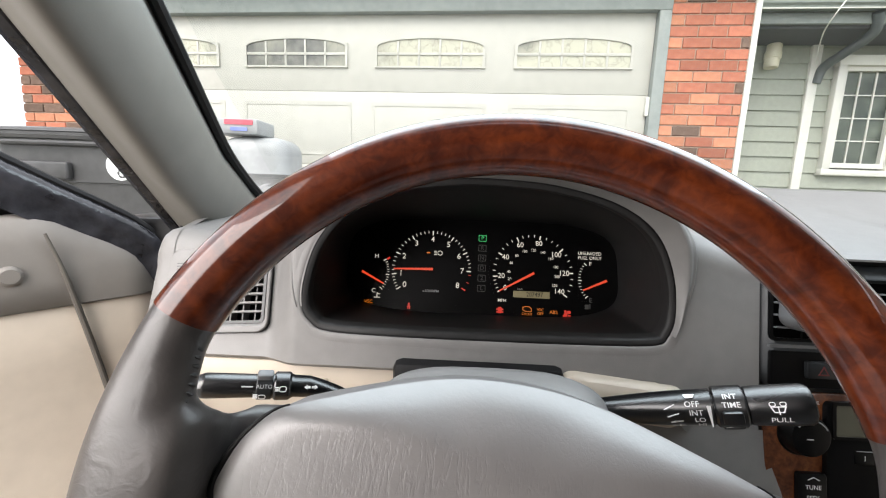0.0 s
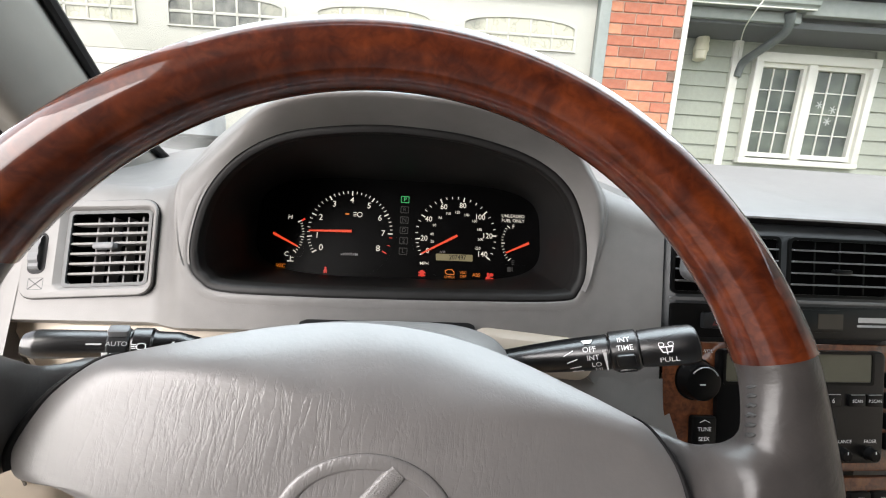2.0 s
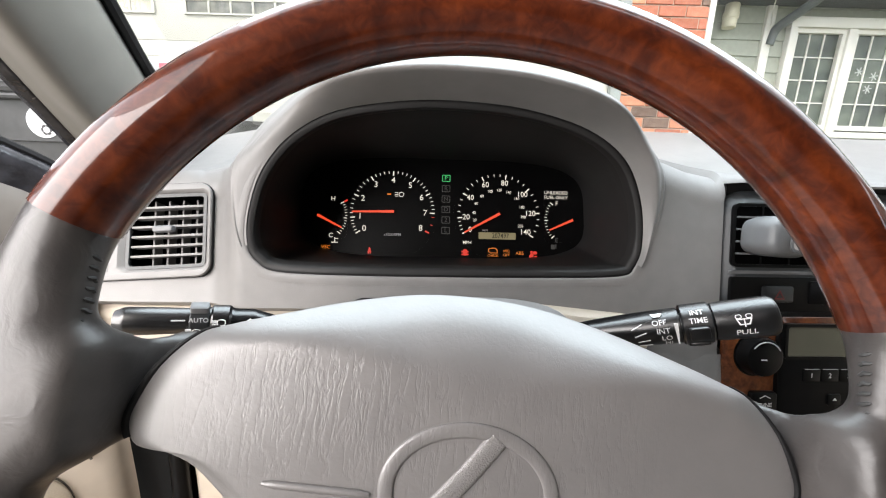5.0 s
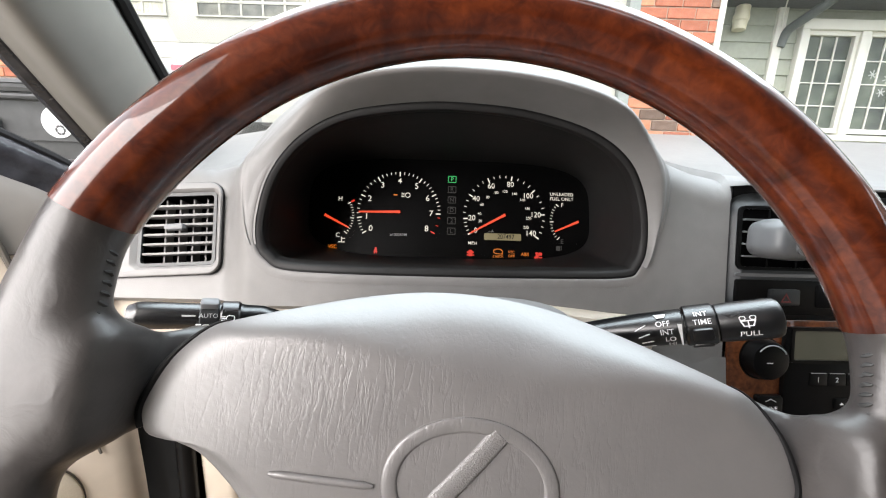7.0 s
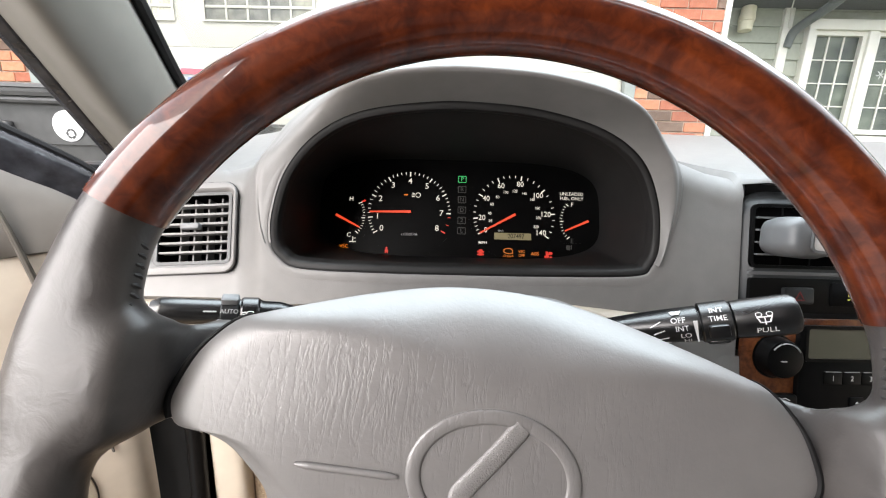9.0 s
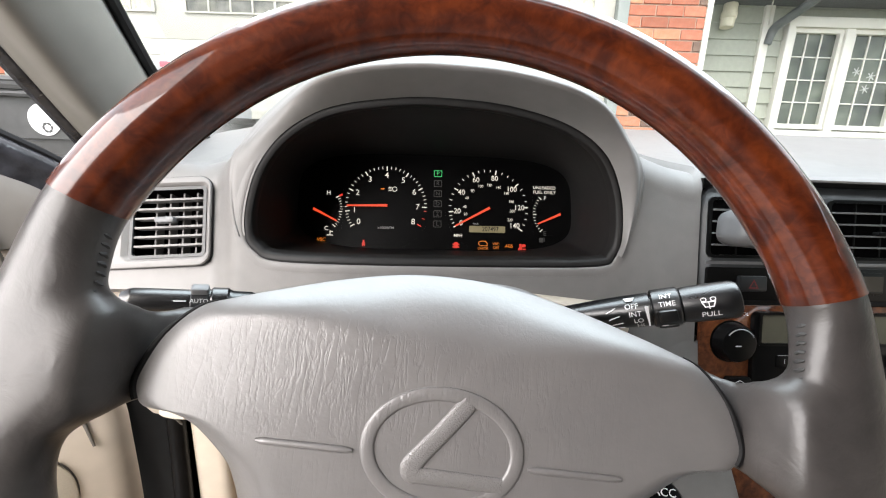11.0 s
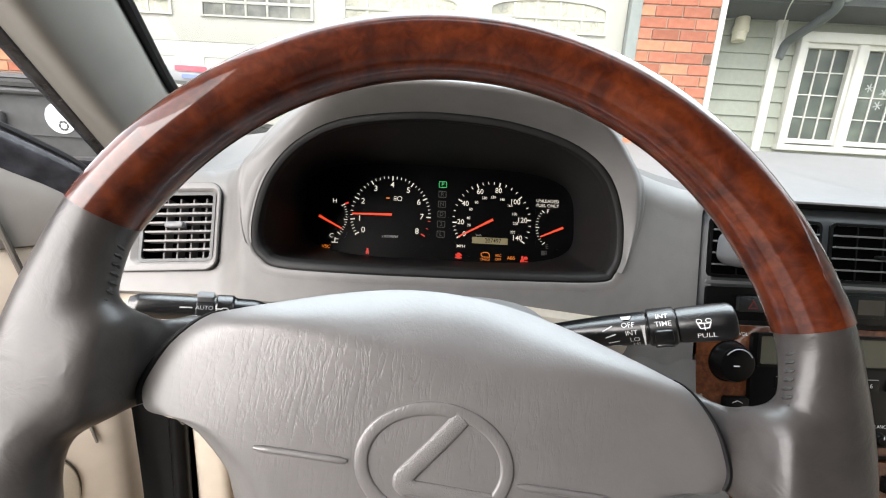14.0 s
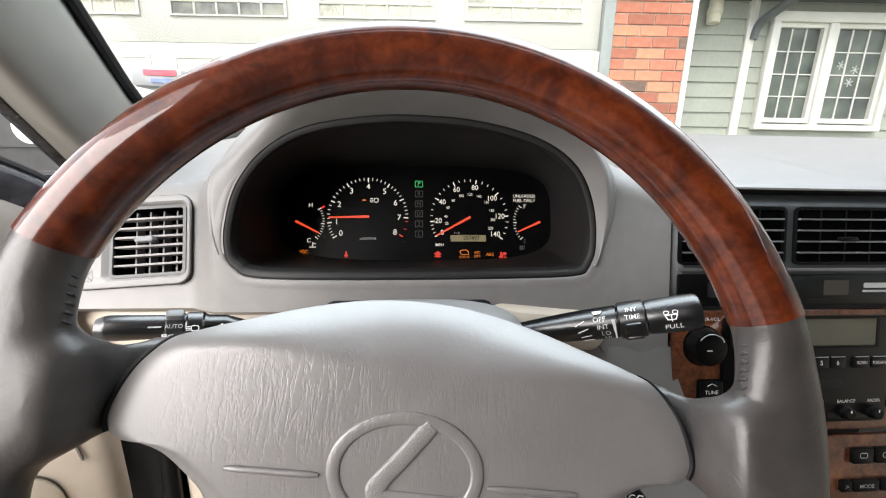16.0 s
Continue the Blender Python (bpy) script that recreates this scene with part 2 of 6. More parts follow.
LIT_WHITE = glow("lit_white", (1.0, 0.91, 0.78), 0.30)
LIT_DIM = glow("lit_dim", (0.8, 0.74, 0.68), 0.016)
LIT_RED = glow("lit_red", (1.0, 0.055, 0.03), 0.24)
LIT_NEEDLE = glow("lit_needle", (1.0, 0.09, 0.03), 0.30)
LIT_AMBER = glow("lit_amber", (1.0, 0.26, 0.02), 0.24)
LIT_GREEN = glow("lit_green", (0.10, 0.9, 0.28), 0.2)
TINTED = pane_glass("tinted_glass", (0.34, 0.37, 0.35))
LIT_CLOCK = glow("lit_clock", (0.85, 0.9, 0.12), 0.2)
CLEAR = pane_glass("clear_glass", (0.94, 0.96, 0.95))


def burl_wood(name="burl_wood", gain=(1.0, 1.0, 1.0)):
    m = surf(name, (0.045, 0.010, 0.004), (0.16, 0.042, 0.014), 9, 0.4, coat=1.0, rough_var=0.05, spec=0.1)
    N, L = m.node_tree.nodes, m.node_tree.links.new
    b = N["Principled BSDF"]
    co = N.new("ShaderNodeTexCoord")
    warp = N.new("ShaderNodeTexNoise")
    warp.inputs["Scale"].default_value, warp.inputs["Detail"].default_value, warp.inputs["Distortion"].default_value = 22, 9, 2.6
    L(co.outputs["Object"], warp.inputs["Vector"])
    fine = N.new("ShaderNodeTexNoise")
    fine.inputs["Scale"].default_value, fine.inputs["Detail"].default_value, fine.inputs["Distortion"].default_value = 160, 8, 1.2
    L(co.outputs["Object"], fine.inputs["Vector"])
    mix = N.new("ShaderNodeMath")
    mix.operation = "MULTIPLY_ADD"
    mix.inputs[1].default_value = 0.35
    L(fine.outputs[0], mix.inputs[0])
    sub = N.new("ShaderNodeMath")
    sub.operation = "MULTIPLY"
    sub.inputs[1].default_value = 0.65
    L(warp.outputs[0], sub.inputs[0])
    L(sub.outputs[0], mix.inputs[2])
    ramp = N.new("ShaderNodeValToRGB")
    els = ramp.color_ramp.elements
    shade = lambda c: (c[0] * gain[0], c[1] * gain[1], c[2] * gain[2], 1)
    els[0].position, els[0].color = 0.25, shade((0.013, 0.0036, 0.0017))
    els[1].position, els[1].color = 0.78, shade((0.150, 0.036, 0.0085))
    for p, c in ((0.42, (0.040, 0.0078, 0.0026, 1)), (0.55, (0.078, 0.0165, 0.0046, 1))):
        e = els.new(p)
        e.color = shade(c)
    L(mix.outputs[0], ramp.inputs[0])
    L(ramp.outputs[0], b.inputs["Base Color"])
    return m


WOOD = burl_wood("burl_wood", (1.12, 1.0, 1.0))
WOOD_TRIM = burl_wood("trim_wood", (1.7, 2.6, 3.4))
DARK_LINE = surf("dark_line", (0.09, 0.08, 0.07), (0.11, 0.10, 0.085), 40, 0.8)


def creased(m, sx, sy, strength):
    """Adds the vertical creases of aged vinyl to a material's relief."""
    N, L = m.node_tree.nodes, m.node_tree.links.new
    co = N.new("ShaderNodeTexCoord")
    mp = N.new("ShaderNodeMapping")
    mp.inputs["Scale"].default_value = (sx, sy, sx)
    L(co.outputs["Object"], mp.inputs[0])
    nz = N.new("ShaderNodeTexNoise")
    nz.inputs["Scale"].default_value, nz.inputs["Detail"].default_value, nz.inputs["Distortion"].default_value = 1.0, 4, 0.35
    L(mp.outputs[0], nz.inputs["Vector"])
    rg = N.new("ShaderNodeValToRGB")
    els = rg.color_ramp.elements
    els[0].position, els[0].color = 0.42, (1, 1, 1, 1)
    els[1].position, els[1].color = 0.56, (1, 1, 1, 1)
    e = els.new(0.485)
    e.color = (0, 0, 0, 1)
    L(nz.outputs[0], rg.inputs[0])
    where = N.new("ShaderNodeTexNoise")
    where.inputs["Scale"].default_value = 22
    L(co.outputs["Object"], where.inputs["Vector"])
    mask = N.new("ShaderNodeMapRange")
    mask.inputs[1].default_value, mask.inputs[2].default_value = 0.25, 0.66
    mask.inputs[3].default_value, mask.inputs[4].default_value = strength * 0.55, strength
    L(where.outputs[0], mask.inputs[0])
    bp = N.new("ShaderNodeBump")
    bp.inputs["Distance"].default_value = 0.0012
    sep = N.new("ShaderNodeSeparateXYZ")
    L(co.outputs["Object"], sep.inputs[0])
    upper = N.new("ShaderNodeMapRange")
    upper.inputs[1].default_value, upper.inputs[2].default_value = -0.070, -0.010
    L(sep.outputs[1], upper.inputs[0])
    crest = N.new("ShaderNodeMapRange")
    crest.inputs[1].default_value, crest.inputs[2].default_value = 0.048, 0.022
    L(sep.outputs[1], crest.inputs[0])
    field = N.new("ShaderNodeMath")
    field.operation = "MULTIPLY"
    L(upper.outputs[0], field.inputs[0])
    L(crest.outputs[0], field.inputs[1])
    off = N.new("ShaderNodeMath")
    off.operation = "ADD"
    off.inputs[1].default_value = 0.015
    L(sep.outputs[0], off.inputs[0])
    away = N.new("ShaderNodeMath")
    away.operation = "ABSOLUTE"
    L(off.outputs[0], away.inputs[0])
    middle = N.new("ShaderNodeMapRange")
    middle.inputs[1].default_value, middle.inputs[2].default_value = 0.130, 0.050
    middle.inputs[3].default_value, middle.inputs[4].default_value = 0.15, 1.0
    L(away.outputs[0], middle.inputs[0])
    spread = N.new("ShaderNodeMath")
    spread.operation = "MULTIPLY"
    L(field.outputs[0], spread.inputs[0])
    L(middle.outputs[0], spread.inputs[1])
    both = N.new("ShaderNodeMath")
    both.operation = "MULTIPLY"
    L(mask.outputs[0], both.inputs[0])
    L(spread.outputs[0], both.inputs[1])
    L(both.outputs[0], bp.inputs["Strength"])
    L(rg.outputs[0], bp.inputs["Height"])
    old = N["Bump"]
    L(old.outputs[0], bp.inputs["Normal"])
    L(bp.outputs[0], N["Principled BSDF"].inputs["Normal"])


creased(PAD, 270, 48, 0.13)


def wrinkled(m, scale, strength, dist):
    """Adds the broad unevenness of stretched, worn leather to a material's relief."""
    N, L = m.node_tree.nodes, m.node_tree.links.new
    co = N.new("ShaderNodeTexCoord")
    nz = N.new("ShaderNodeTexNoise")
    nz.inputs["Scale"].default_value, nz.inputs["Detail"].default_value, nz.inputs["Distortion"].default_value = scale, 3, 1.4
    L(co.outputs["Object"], nz.inputs["Vector"])
    bp = N.new("ShaderNodeBump")
    bp.inputs["Strength"].default_value, bp.inputs["Distance"].default_value = strength, dist
    L(nz.outputs[0], bp.inputs["Height"])
    L(N["Bump"].outputs[0], bp.inputs["Normal"])
    L(bp.outputs[0], N["Principled BSDF"].inputs["Normal"])


wrinkled(LEATHER, 80, 0.14, 0.0025)


# ================= the car =================
def hood_height(x):
    return lerp(x, [(-0.50, 1.008), (-0.33, 1.008), (-0.27, 1.0045), (-0.235, 1.0045), (-0.211, 1.014), (-0.181, 1.0455), (-0.14, 1.077), (-0.095, 1.099), (-0.039, 1.1117), (0.017, 1.115), (0.075, 1.108),
                    (0.136, 1.087), (0.176, 1.0635), (0.205, 1.043), (0.235, 1.027), (0.27, 1.017), (0.30, 1.013), (0.52, 1.012), (1.2, 1.01)])


def soft(x, a, b):
    t = min(1, max(0, (x - a) / (b - a)))
    return t * t * (3 - 2 * t)


def fascia_y(x, z):
    """Depth of the dashboard's front face."""
    w = soft(x, -0.221, -0.183) * (1 - soft(x, 0.19, 0.24))
    side = 0.230 + 0.40 * (z - 0.893) if x < 0 else 0.216 + 0.2 * (z - 0.893)
    return w * (0.2195 + 0.136 * (z - 0.917)) + (1 - w) * side


def pad_top(x):
    """Height of the dash pad; under the visor it stays lower."""
    H = hood_height(x)
    return min(H, 1.0 + (H - 1.0) * 0.62) if -0.24 < x < 0.262 else H


def dash_front(x, z):
    """Depth of the dash pad's face and of its rolled upper edge."""
    H = pad_top(x)
    y = fascia_y(x, min(z, H - 0.03))
    if z > H - 0.03:
        lean = lerp(H, [(1.0, 0.022), (1.03, 0.03), (1.115, 0.045)])
        up = min(1.0, (z - H + 0.03) / 0.03)
        y += lean * (1 - math.sqrt(1 - up * up)) + 1.0 * max(0.0, z - H)
    return y


def dashboard():
    d = thing("dashboard", (0.2, 0.45, 0.88), "grey padded vinyl dashboard with an arched instrument hood", "dashboard")
    rings = []
    xs = sorted(set([round(v, 4) for v in np.concatenate([np.linspace(-0.335, -0.24, 26), np.linspace(-0.24, 0.262, 127), np.linspace(0.2625, 0.54, 15), np.linspace(0.56, 1.05, 9)])]))
    for x in xs:
        H = pad_top(x)
        stack = soft(x, 0.262, 0.2635) * (1 - soft(x, 0.53, 0.534))
        zb = 0.885 - 0.047 * soft(x, 0.165, 0.200)
        ring = []
        y0 = fascia_y(x, zb)
        ring.append((x, y0 + 0.05, zb - 0.004))
        ring.append((x, y0 + 0.006, zb - 0.003))
        for k in range(45):
            t = k / 44
            z = zb + 0.002 + (H - 0.030 - zb) * t
            y = fascia_y(x, z)
            ring.append((x, y + stack * (0.30 - y), z))
        yf = ring[-1][1]
        yt = fascia_y(x, H - 0.03)
        lean = lerp(H, [(1.0, 0.022), (1.03, 0.03), (1.115, 0.045)])
        if stack > 0.5:
            ring += [(x, 0.30, H - 0.008), (x, 0.262, H - 0.0065)]
            yt, r0 = 0.2325, [(0.0, -0.0048), (0.0, -0.0028), (0.004, -0.001)]
            ring += [(x, yt + a, H + b) for a, b in r0]
            ring += [(x, yt + 0.006, H), (x, yt + 0.008, H + 0.0005), (x, yt + 0.01, H + 0.001)]
            yc = yt + 0.01
        else:
            n = 7
            for k in range(1, n + 1):
                a = k / n * math.pi / 2
                ring.append((x, yt + lean * (1 - math.cos(a)), H - 0.03 + 0.03 * math.sin(a)))
            ring.append((x, yt + lean + 0.002, H + 0.0002))
            yc = yt + lean + 0.002
        zc = ring[-1][2]
        ye, ze = 0.70, 1.084
        if x < -0.2:
            ye, ze = 0.62, 1.045 + 0.03 * soft(x, -0.4, -0.2)
        for k in range(1, 15):
            t = k / 14
            s = t * t * (3 - 2 * t) * 0.55 + t * 0.45
            if H > ze:
                s = soft(t, 0.0, 0.75)
            ring.append((x, yc + (ye - yc) * t, zc + (ze - zc) * s))
        ring.append((x, ye + 0.06, ze - 0.02))
        rings.append(ring)
    bm = loft(rings, closed=False)
    gone = []
    HOLE = grown(OPENING, 0.0055)
    for f in bm.faces:
        c = f.calc_center_median()
        if c.y < 0.34 and (inside(c.x, c.z, HOLE) or (abs(c.x + 0.2635) < 0.040 and abs(c.z - 0.9475) < 0.039)):
            gone.append(f)
    bmesh.ops.delete(bm, geom=gone, context="FACES")
    part("dash_pad", bm, GREY, d, smooth=50)
    # rounded lip round the instrument opening
    rings = []
    for a, dy in ((-0.0065, 0.014), (-0.0065, 0.004), (-0.0055, 0.0015), (-0.0035, 0.0002), (-0.001, 0.0), (-0.0008, 0.004)):
        rings.append([(x, 0.2195 + 0.136 * (z - 0.917) + dy, z) for x, z in grown(OPENING, a)])
    part("hood_lip", loft(rings, True), SHROUD, d)
    groove = [[(x, 0.2195 + 0.136 * (z - 0.917) + dy, z) for x, z in grown(OPENING, a)] for a, dy in ((-0.001, 0.004), (-0.001, 0.001), (0.0012, 0.001), (0.0012, 0.004))]
    part("lip_groove", loft(groove, True), BLACK_MATT, d)
    border = [[(x, 0.2195 + 0.136 * (z - 0.917) + dy, z) for x, z in grown(OPENING, a)] for a, dy in ((0.0012, 0.004), (0.0012, 0.0008), (0.0018, 0.0), (0.003, -0.0005), (0.006, -0.0006), (0.0095, -0.0003), (0.0105, 0.002))]
    part("opening_border", loft(border, True), GREY, d)
    # visor: overhangs the opening, rises to a crest and runs back towards the screen
    rings = []
    section = [(0.0006, -0.0008), (0.0060, -0.015), (0.0115, -0.030), (0.0160, -0.042), (0.0180, -0.0455), (0.0200, -0.0460), (0.0220, -0.043), (0.026, -0.030), (0.033, -0.006), (0.042, 0.026), (0.051, 0.065), (0.057, 0.10), (0.058, 0.14), (0.055, 0.20), (0.045, 0.28), (0.02, 0.40), (-0.02, 0.44)]
    arch = OPENING[0:6 * 12]
    for a, dy in section:
        ring = []
        for (x, z), (gx, gz) in zip(arch, grown(OPENING, 1.0)[0:6 * 12]):
            w = 0.10 + 0.90 * soft(z, 0.925, 1.035)
            over = soft(1 - abs(x - 0.020) / 0.195, 0.02, 0.64)
            stay = soft(over, 0.0, 0.8)
            y0 = 0.2195 + 0.136 * (z - 0.917)
            xo, zo = x + (gx - x) * a * w, z + (gz - z) * a * w
            yo = y0 + (dy * over if dy < 0 else dy)
            lie = dash_front(xo, zo) - 0.0006 + max(0, dy) * 0.8
            ring.append((xo, yo + (lie - yo) * (1 - stay) * soft(a, 0.004, 0.045), zo))
        rings.append(ring)
    skin = [smooth_line([r[j] for r in rings], 4) for j in range(len(arch))]
    part("visor", loft(skin, False), GREY, d, "grey padded visor over the instruments", smooth=180)
    return d


def inside(x, y, poly):
    hit = False
    for (x0, y0), (x1, y1) in zip(poly, poly[1:] + poly[:1]):
        if (y0 > y) != (y1 > y) and x < x0 + (y - y0) / (y1 - y0) * (x1 - x0):
            hit = not hit
    return hit


def grown(poly, a):
    """The outline pushed outwards by a."""
    out, n = [], len(poly)
    cx, cy = sum(p[0] for p in poly) / n, sum(p[1] for p in poly) / n
    for i, (x, y) in enumerate(poly):
        tx, ty = poly[(i + 1) % n][0] - poly[i - 1][0], poly[(i + 1) % n][1] - poly[i - 1][1]
        l = math.hypot(tx, ty) or 1
        nx, ny = ty / l, -tx / l
        if nx * (x - cx) + ny * (y - cy) < 0:
            nx, ny = -nx, -ny
        out.append((x + nx * a, y + ny * a))
    return out


def opening_outline(n=6):
    pts = [(-0.177, 0.943), (-0.176, 0.970), (-0.164, 1.0065), (-0.138, 1.0382), (-0.098, 1.060), (-0.0366, 1.0705), (0.0155, 1.0715), (0.0695, 1.0665), (0.124, 1.0515), (0.1596, 1.0265),
           (0.177, 0.990), (0.1815, 0.951), (0.1755, 0.930), (0.160, 0.9212), (0.08, 0.9188), (-0.001, 0.9182), (-0.08, 0.9183), (-0.150, 0.9205), (-0.1685, 0.929)]
    return [(p.x, p.z) for p in smooth_line([(x, 0, z) for x, z in pts], n, True)]


OPENING = opening_outline()


dashboard()


# ---- steering wheel: drawn in its own plane, x right, y up, z to the driver ----
WHEEL = pose(0, 0, 0.92, 69.03, 0, 0) @ pose(0, 0, 0, 0, 0, -6.4)
PAD_HALF = [(0, 0.0565), (0.03, 0.0545), (0.06, 0.048), (0.09, 0.0385), (0.110, 0.0315), (0.121, 0.0262), (0.1318, 0.0125), (0.1385, -0.0040), (0.1388, -0.0125), (0.1345, -0.0188), (0.124, -0.0200), (0.111, -0.0255),
            (0.0990, -0.0410), (0.0945, -0.055), (0.085, -0.08), (0.055, -0.10), (0.02, -0.108)]


def pad_outline():
    right = PAD_HALF
    left = [(-x, y) for x, y in PAD_HALF[:0:-1]]
    pts = right + [(0, -0.109)] + left
    return [(p.x, p.y) for p in smooth_line([(x, y, 0) for x, y in pts], 4, True)]


PAD_C = (0.0, -0.018)


def pad_z(x, y, rim):
    """Height of the hub pad over a point of the wheel's plane; rim: the outline's radius in that direction."""
    dx, dy = x - PAD_C[0], y - PAD_C[1]
    r = math.hypot(dx, dy)
    s = dy / (r or 1)
    up, down = soft(s, 0.15, 0.95), soft(-s, -0.05, 0.45)
    width, depth = 0.011 + 0.030 * up + 0.012 * down, 0.0015 + 0.0245 * up + 0.0175 * down
    z = -0.0128 - 0.0010 * (dx / 0.14) ** 2 - 0.0025 * (dy / 0.085) ** 2
    t = max(0, 1 - (rim - r) / width)
    return z - depth * t ** (1.9 - 0.6 * down)


def pad_at(x, y, out):
    dx, dy = x - PAD_C[0], y - PAD_C[1]
    a = math.atan2(dy, dx)
    best = min(out, key=lambda p: abs((math.atan2(p[1] - PAD_C[1], p[0] - PAD_C[0]) - a + math.pi) % (2 * math.pi) - math.pi))
    return pad_z(x, y, math.hypot(best[0] - PAD_C[0], best[1] - PAD_C[1]))


def rim_tube(a0, a1, radial, axial, n=48, ring=20, R=0.1773, inward=None):
    rings = []
    for k in range(n + 1):
        a = radians(a0 + (a1 - a0) * k / n)
        rr, ra = (radial(math.degrees(a)), axial(math.degrees(a)))
        rc = R - (inward(math.degrees(a)) if inward else 0)
        u = Vector((math.cos(a), math.sin(a), 0))
        rings.append([u * (rc + rr * math.cos(b)) + Vector((0, 0, ra * math.sin(b))) for b in np.linspace(0, 2 * math.pi, ring, endpoint=False)])
    return loft(rings, True, (True, True))


def steering_wheel():
    w = thing("steering_wheel", (0, 0, 0), "burl wood and dark leather steering wheel with grey hub pad", "steering wheel", m=WHEEL)
    part("wood_rim", rim_tube(22.0, 158.0, lambda a: 0.0152, lambda a: 0.0158, 90, 28), WOOD, w, "glossy red-brown burl wood upper rim")
    for side in (1, -1):
        def fat(a):
            d = abs((a if side > 0 else 180 - a) - 0)
            return 0.0149 + 0.0045 * (1 - soft(abs(a - 2 if side > 0 else 178 - a), 8, 19.5))
        a0, a1 = (-88, 24) if side > 0 else (156, 268)
        bm = rim_tube(a0, a1, fat, lambda a: 0.0158 - 0.0032 * (1 - soft(abs(a - 2 if side > 0 else 178 - a), 8, 22)), 60, 20, inward=lambda a: 0.0035 * (1 - soft(abs(a - 2 if side > 0 else 178 - a), 8, 19.5)))
        # spoke
        rings = []
        for x, hy0, hy1, hz, zc in ((0.112, -0.0165, 0.0245, 0.009, -0.050), (0.128, -0.0185, 0.0245, 0.012, -0.044), (0.1405, -0.0205, 0.0242, 0.0135, -0.036), (0.1440, -0.0215, 0.0245, 0.0145, -0.0125), (0.1480, -0.0240, 0.0255, 0.0150, -0.0050), (0.155, -0.029, 0.030, 0.0145, -0.0033),
                                    (0.162, -0.038, 0.039, 0.0135, -0.0015), (0.169, -0.046, 0.048, 0.011, 0.0015), (0.176, -0.05, 0.052, 0.009, 0.0)):
            cy, hy = (hy0 + hy1) / 2, (hy1 - hy0) / 2
            rings.append([(side * x, cy + hy * math.copysign(abs(math.cos(b)) ** 0.7, math.cos(b)), zc + hz * math.copysign(abs(math.sin(b)) ** 0.55, math.sin(b))) for b in np.linspace(0, 2 * math.pi, 24, endpoint=False)])
        loft(rings, True, (True, True), bm)
        g = part("leather_grip", bm, LEATHER, w, "dark grey leather grip and spoke with stitched inner seam")
        rm = g.modifiers.new("skin", "REMESH")
        rm.mode, rm.voxel_size, rm.use_smooth_shade = "VOXEL", 0.0022, True
        sm = g.modifiers.new("soften", "SMOOTH")
        sm.factor, sm.iterations = 0.5, 22
    out = pad_outline()
    rings = []
    for rho in (0.02, 0.08, 0.15, 0.22, 0.3, 0.36, 0.42, 0.48, 0.52, 0.56, 0.6, 0.63, 0.66, 0.7, 0.75, 0.8, 0.84, 0.87, 0.89, 0.91, 0.93, 0.95, 0.965, 0.98, 0.99, 0.996, 1.0):
        ring = [(PAD_C[0] + (x - PAD_C[0]) * rho, PAD_C[1] + (y - PAD_C[1]) * rho, math.hypot(x - PAD_C[0], y - PAD_C[1])) for x, y in out]
        rings.append([(x, y, pad_z(x, y, rim)) for x, y, rim in ring])
    rings.append([(x * (1 + 0.06 * soft(-y, 0.02, 0.05)), y, -0.060) for x, y in out])
    hub = part("hub_pad", loft(rings, True, (True, False)), PAD, w, "grey vinyl airbag pad with fine creases", smooth=60)
    # embossed oval, bent bar and two lines
    ring = [(-0.0008 + 0.0338 * math.cos(a), -0.0226 + 0.0243 * math.sin(a)) for a in np.linspace(0, 2 * math.pi, 72, endpoint=False)]
    pts = [Vector((x, y, pad_at(x, y, out) - 0.0008)) for x, y in ring]
    rings = []
    for i, p in enumerate(pts):
        u = (p - Vector((-0.0008, -0.0226, p.z))).normalized()
        rings.append([p + u * 0.0033 * math.copysign(abs(math.cos(b)) ** 0.5, math.cos(b)) + Vector((0, 0, 0.0019 * math.copysign(abs(math.sin(b)) ** 0.6, math.sin(b)))) for b in np.linspace(0, 2 * math.pi, 16, endpoint=False)])
    part("emblem_ring", loft(rings + [rings[0]], True), PAD, hub, smooth=80)
    bar = []
    stroke = smooth_line([(0.0090, -0.0008, 0), (-0.0012, -0.0141, 0), (-0.0122, -0.0275, 0), (-0.0143, -0.0318, 0), (-0.0103, -0.0338, 0), (0.0073, -0.0344, 0), (0.0270, -0.0349, 0)], 6)
    wid = [0.0044] * 12 + [0.0046] * 12 + [0.0036] * 20
    for i, p in enumerate(stroke):
        d = (stroke[min(i + 1, len(stroke) - 1)] - stroke[max(i - 1, 0)]).normalized()
        s = Vector((-d.y, d.x, 0))
        z = pad_at(p.x, p.y, out) - 0.0008
        hw = wid[min(i, len(wid) - 1)]
        bar.append([p + s * hw * math.copysign(abs(math.cos(b)) ** 0.5, math.cos(b)) + Vector((0, 0, z + 0.0021 * math.copysign(abs(math.sin(b)) ** 0.6, math.sin(b)))) for b in np.linspace(0, 2 * math.pi, 16, endpoint=False)])
    part("emblem_bar", loft(bar, True, (True, True)), EMBOSS, hub, smooth=70)
    for x0, x1 in ((-0.0830, -0.0406), (0.0381, 0.0815)):
        line = [(x, -0.0266, pad_at(x, -0.0266, out) + 0.0004) for x in np.linspace(x0, x1, 12)]
        part("embossed_line", tube(line, [0.0008] + [0.0015] * 10 + [0.0008], 10), PAD, hub, smooth=80)
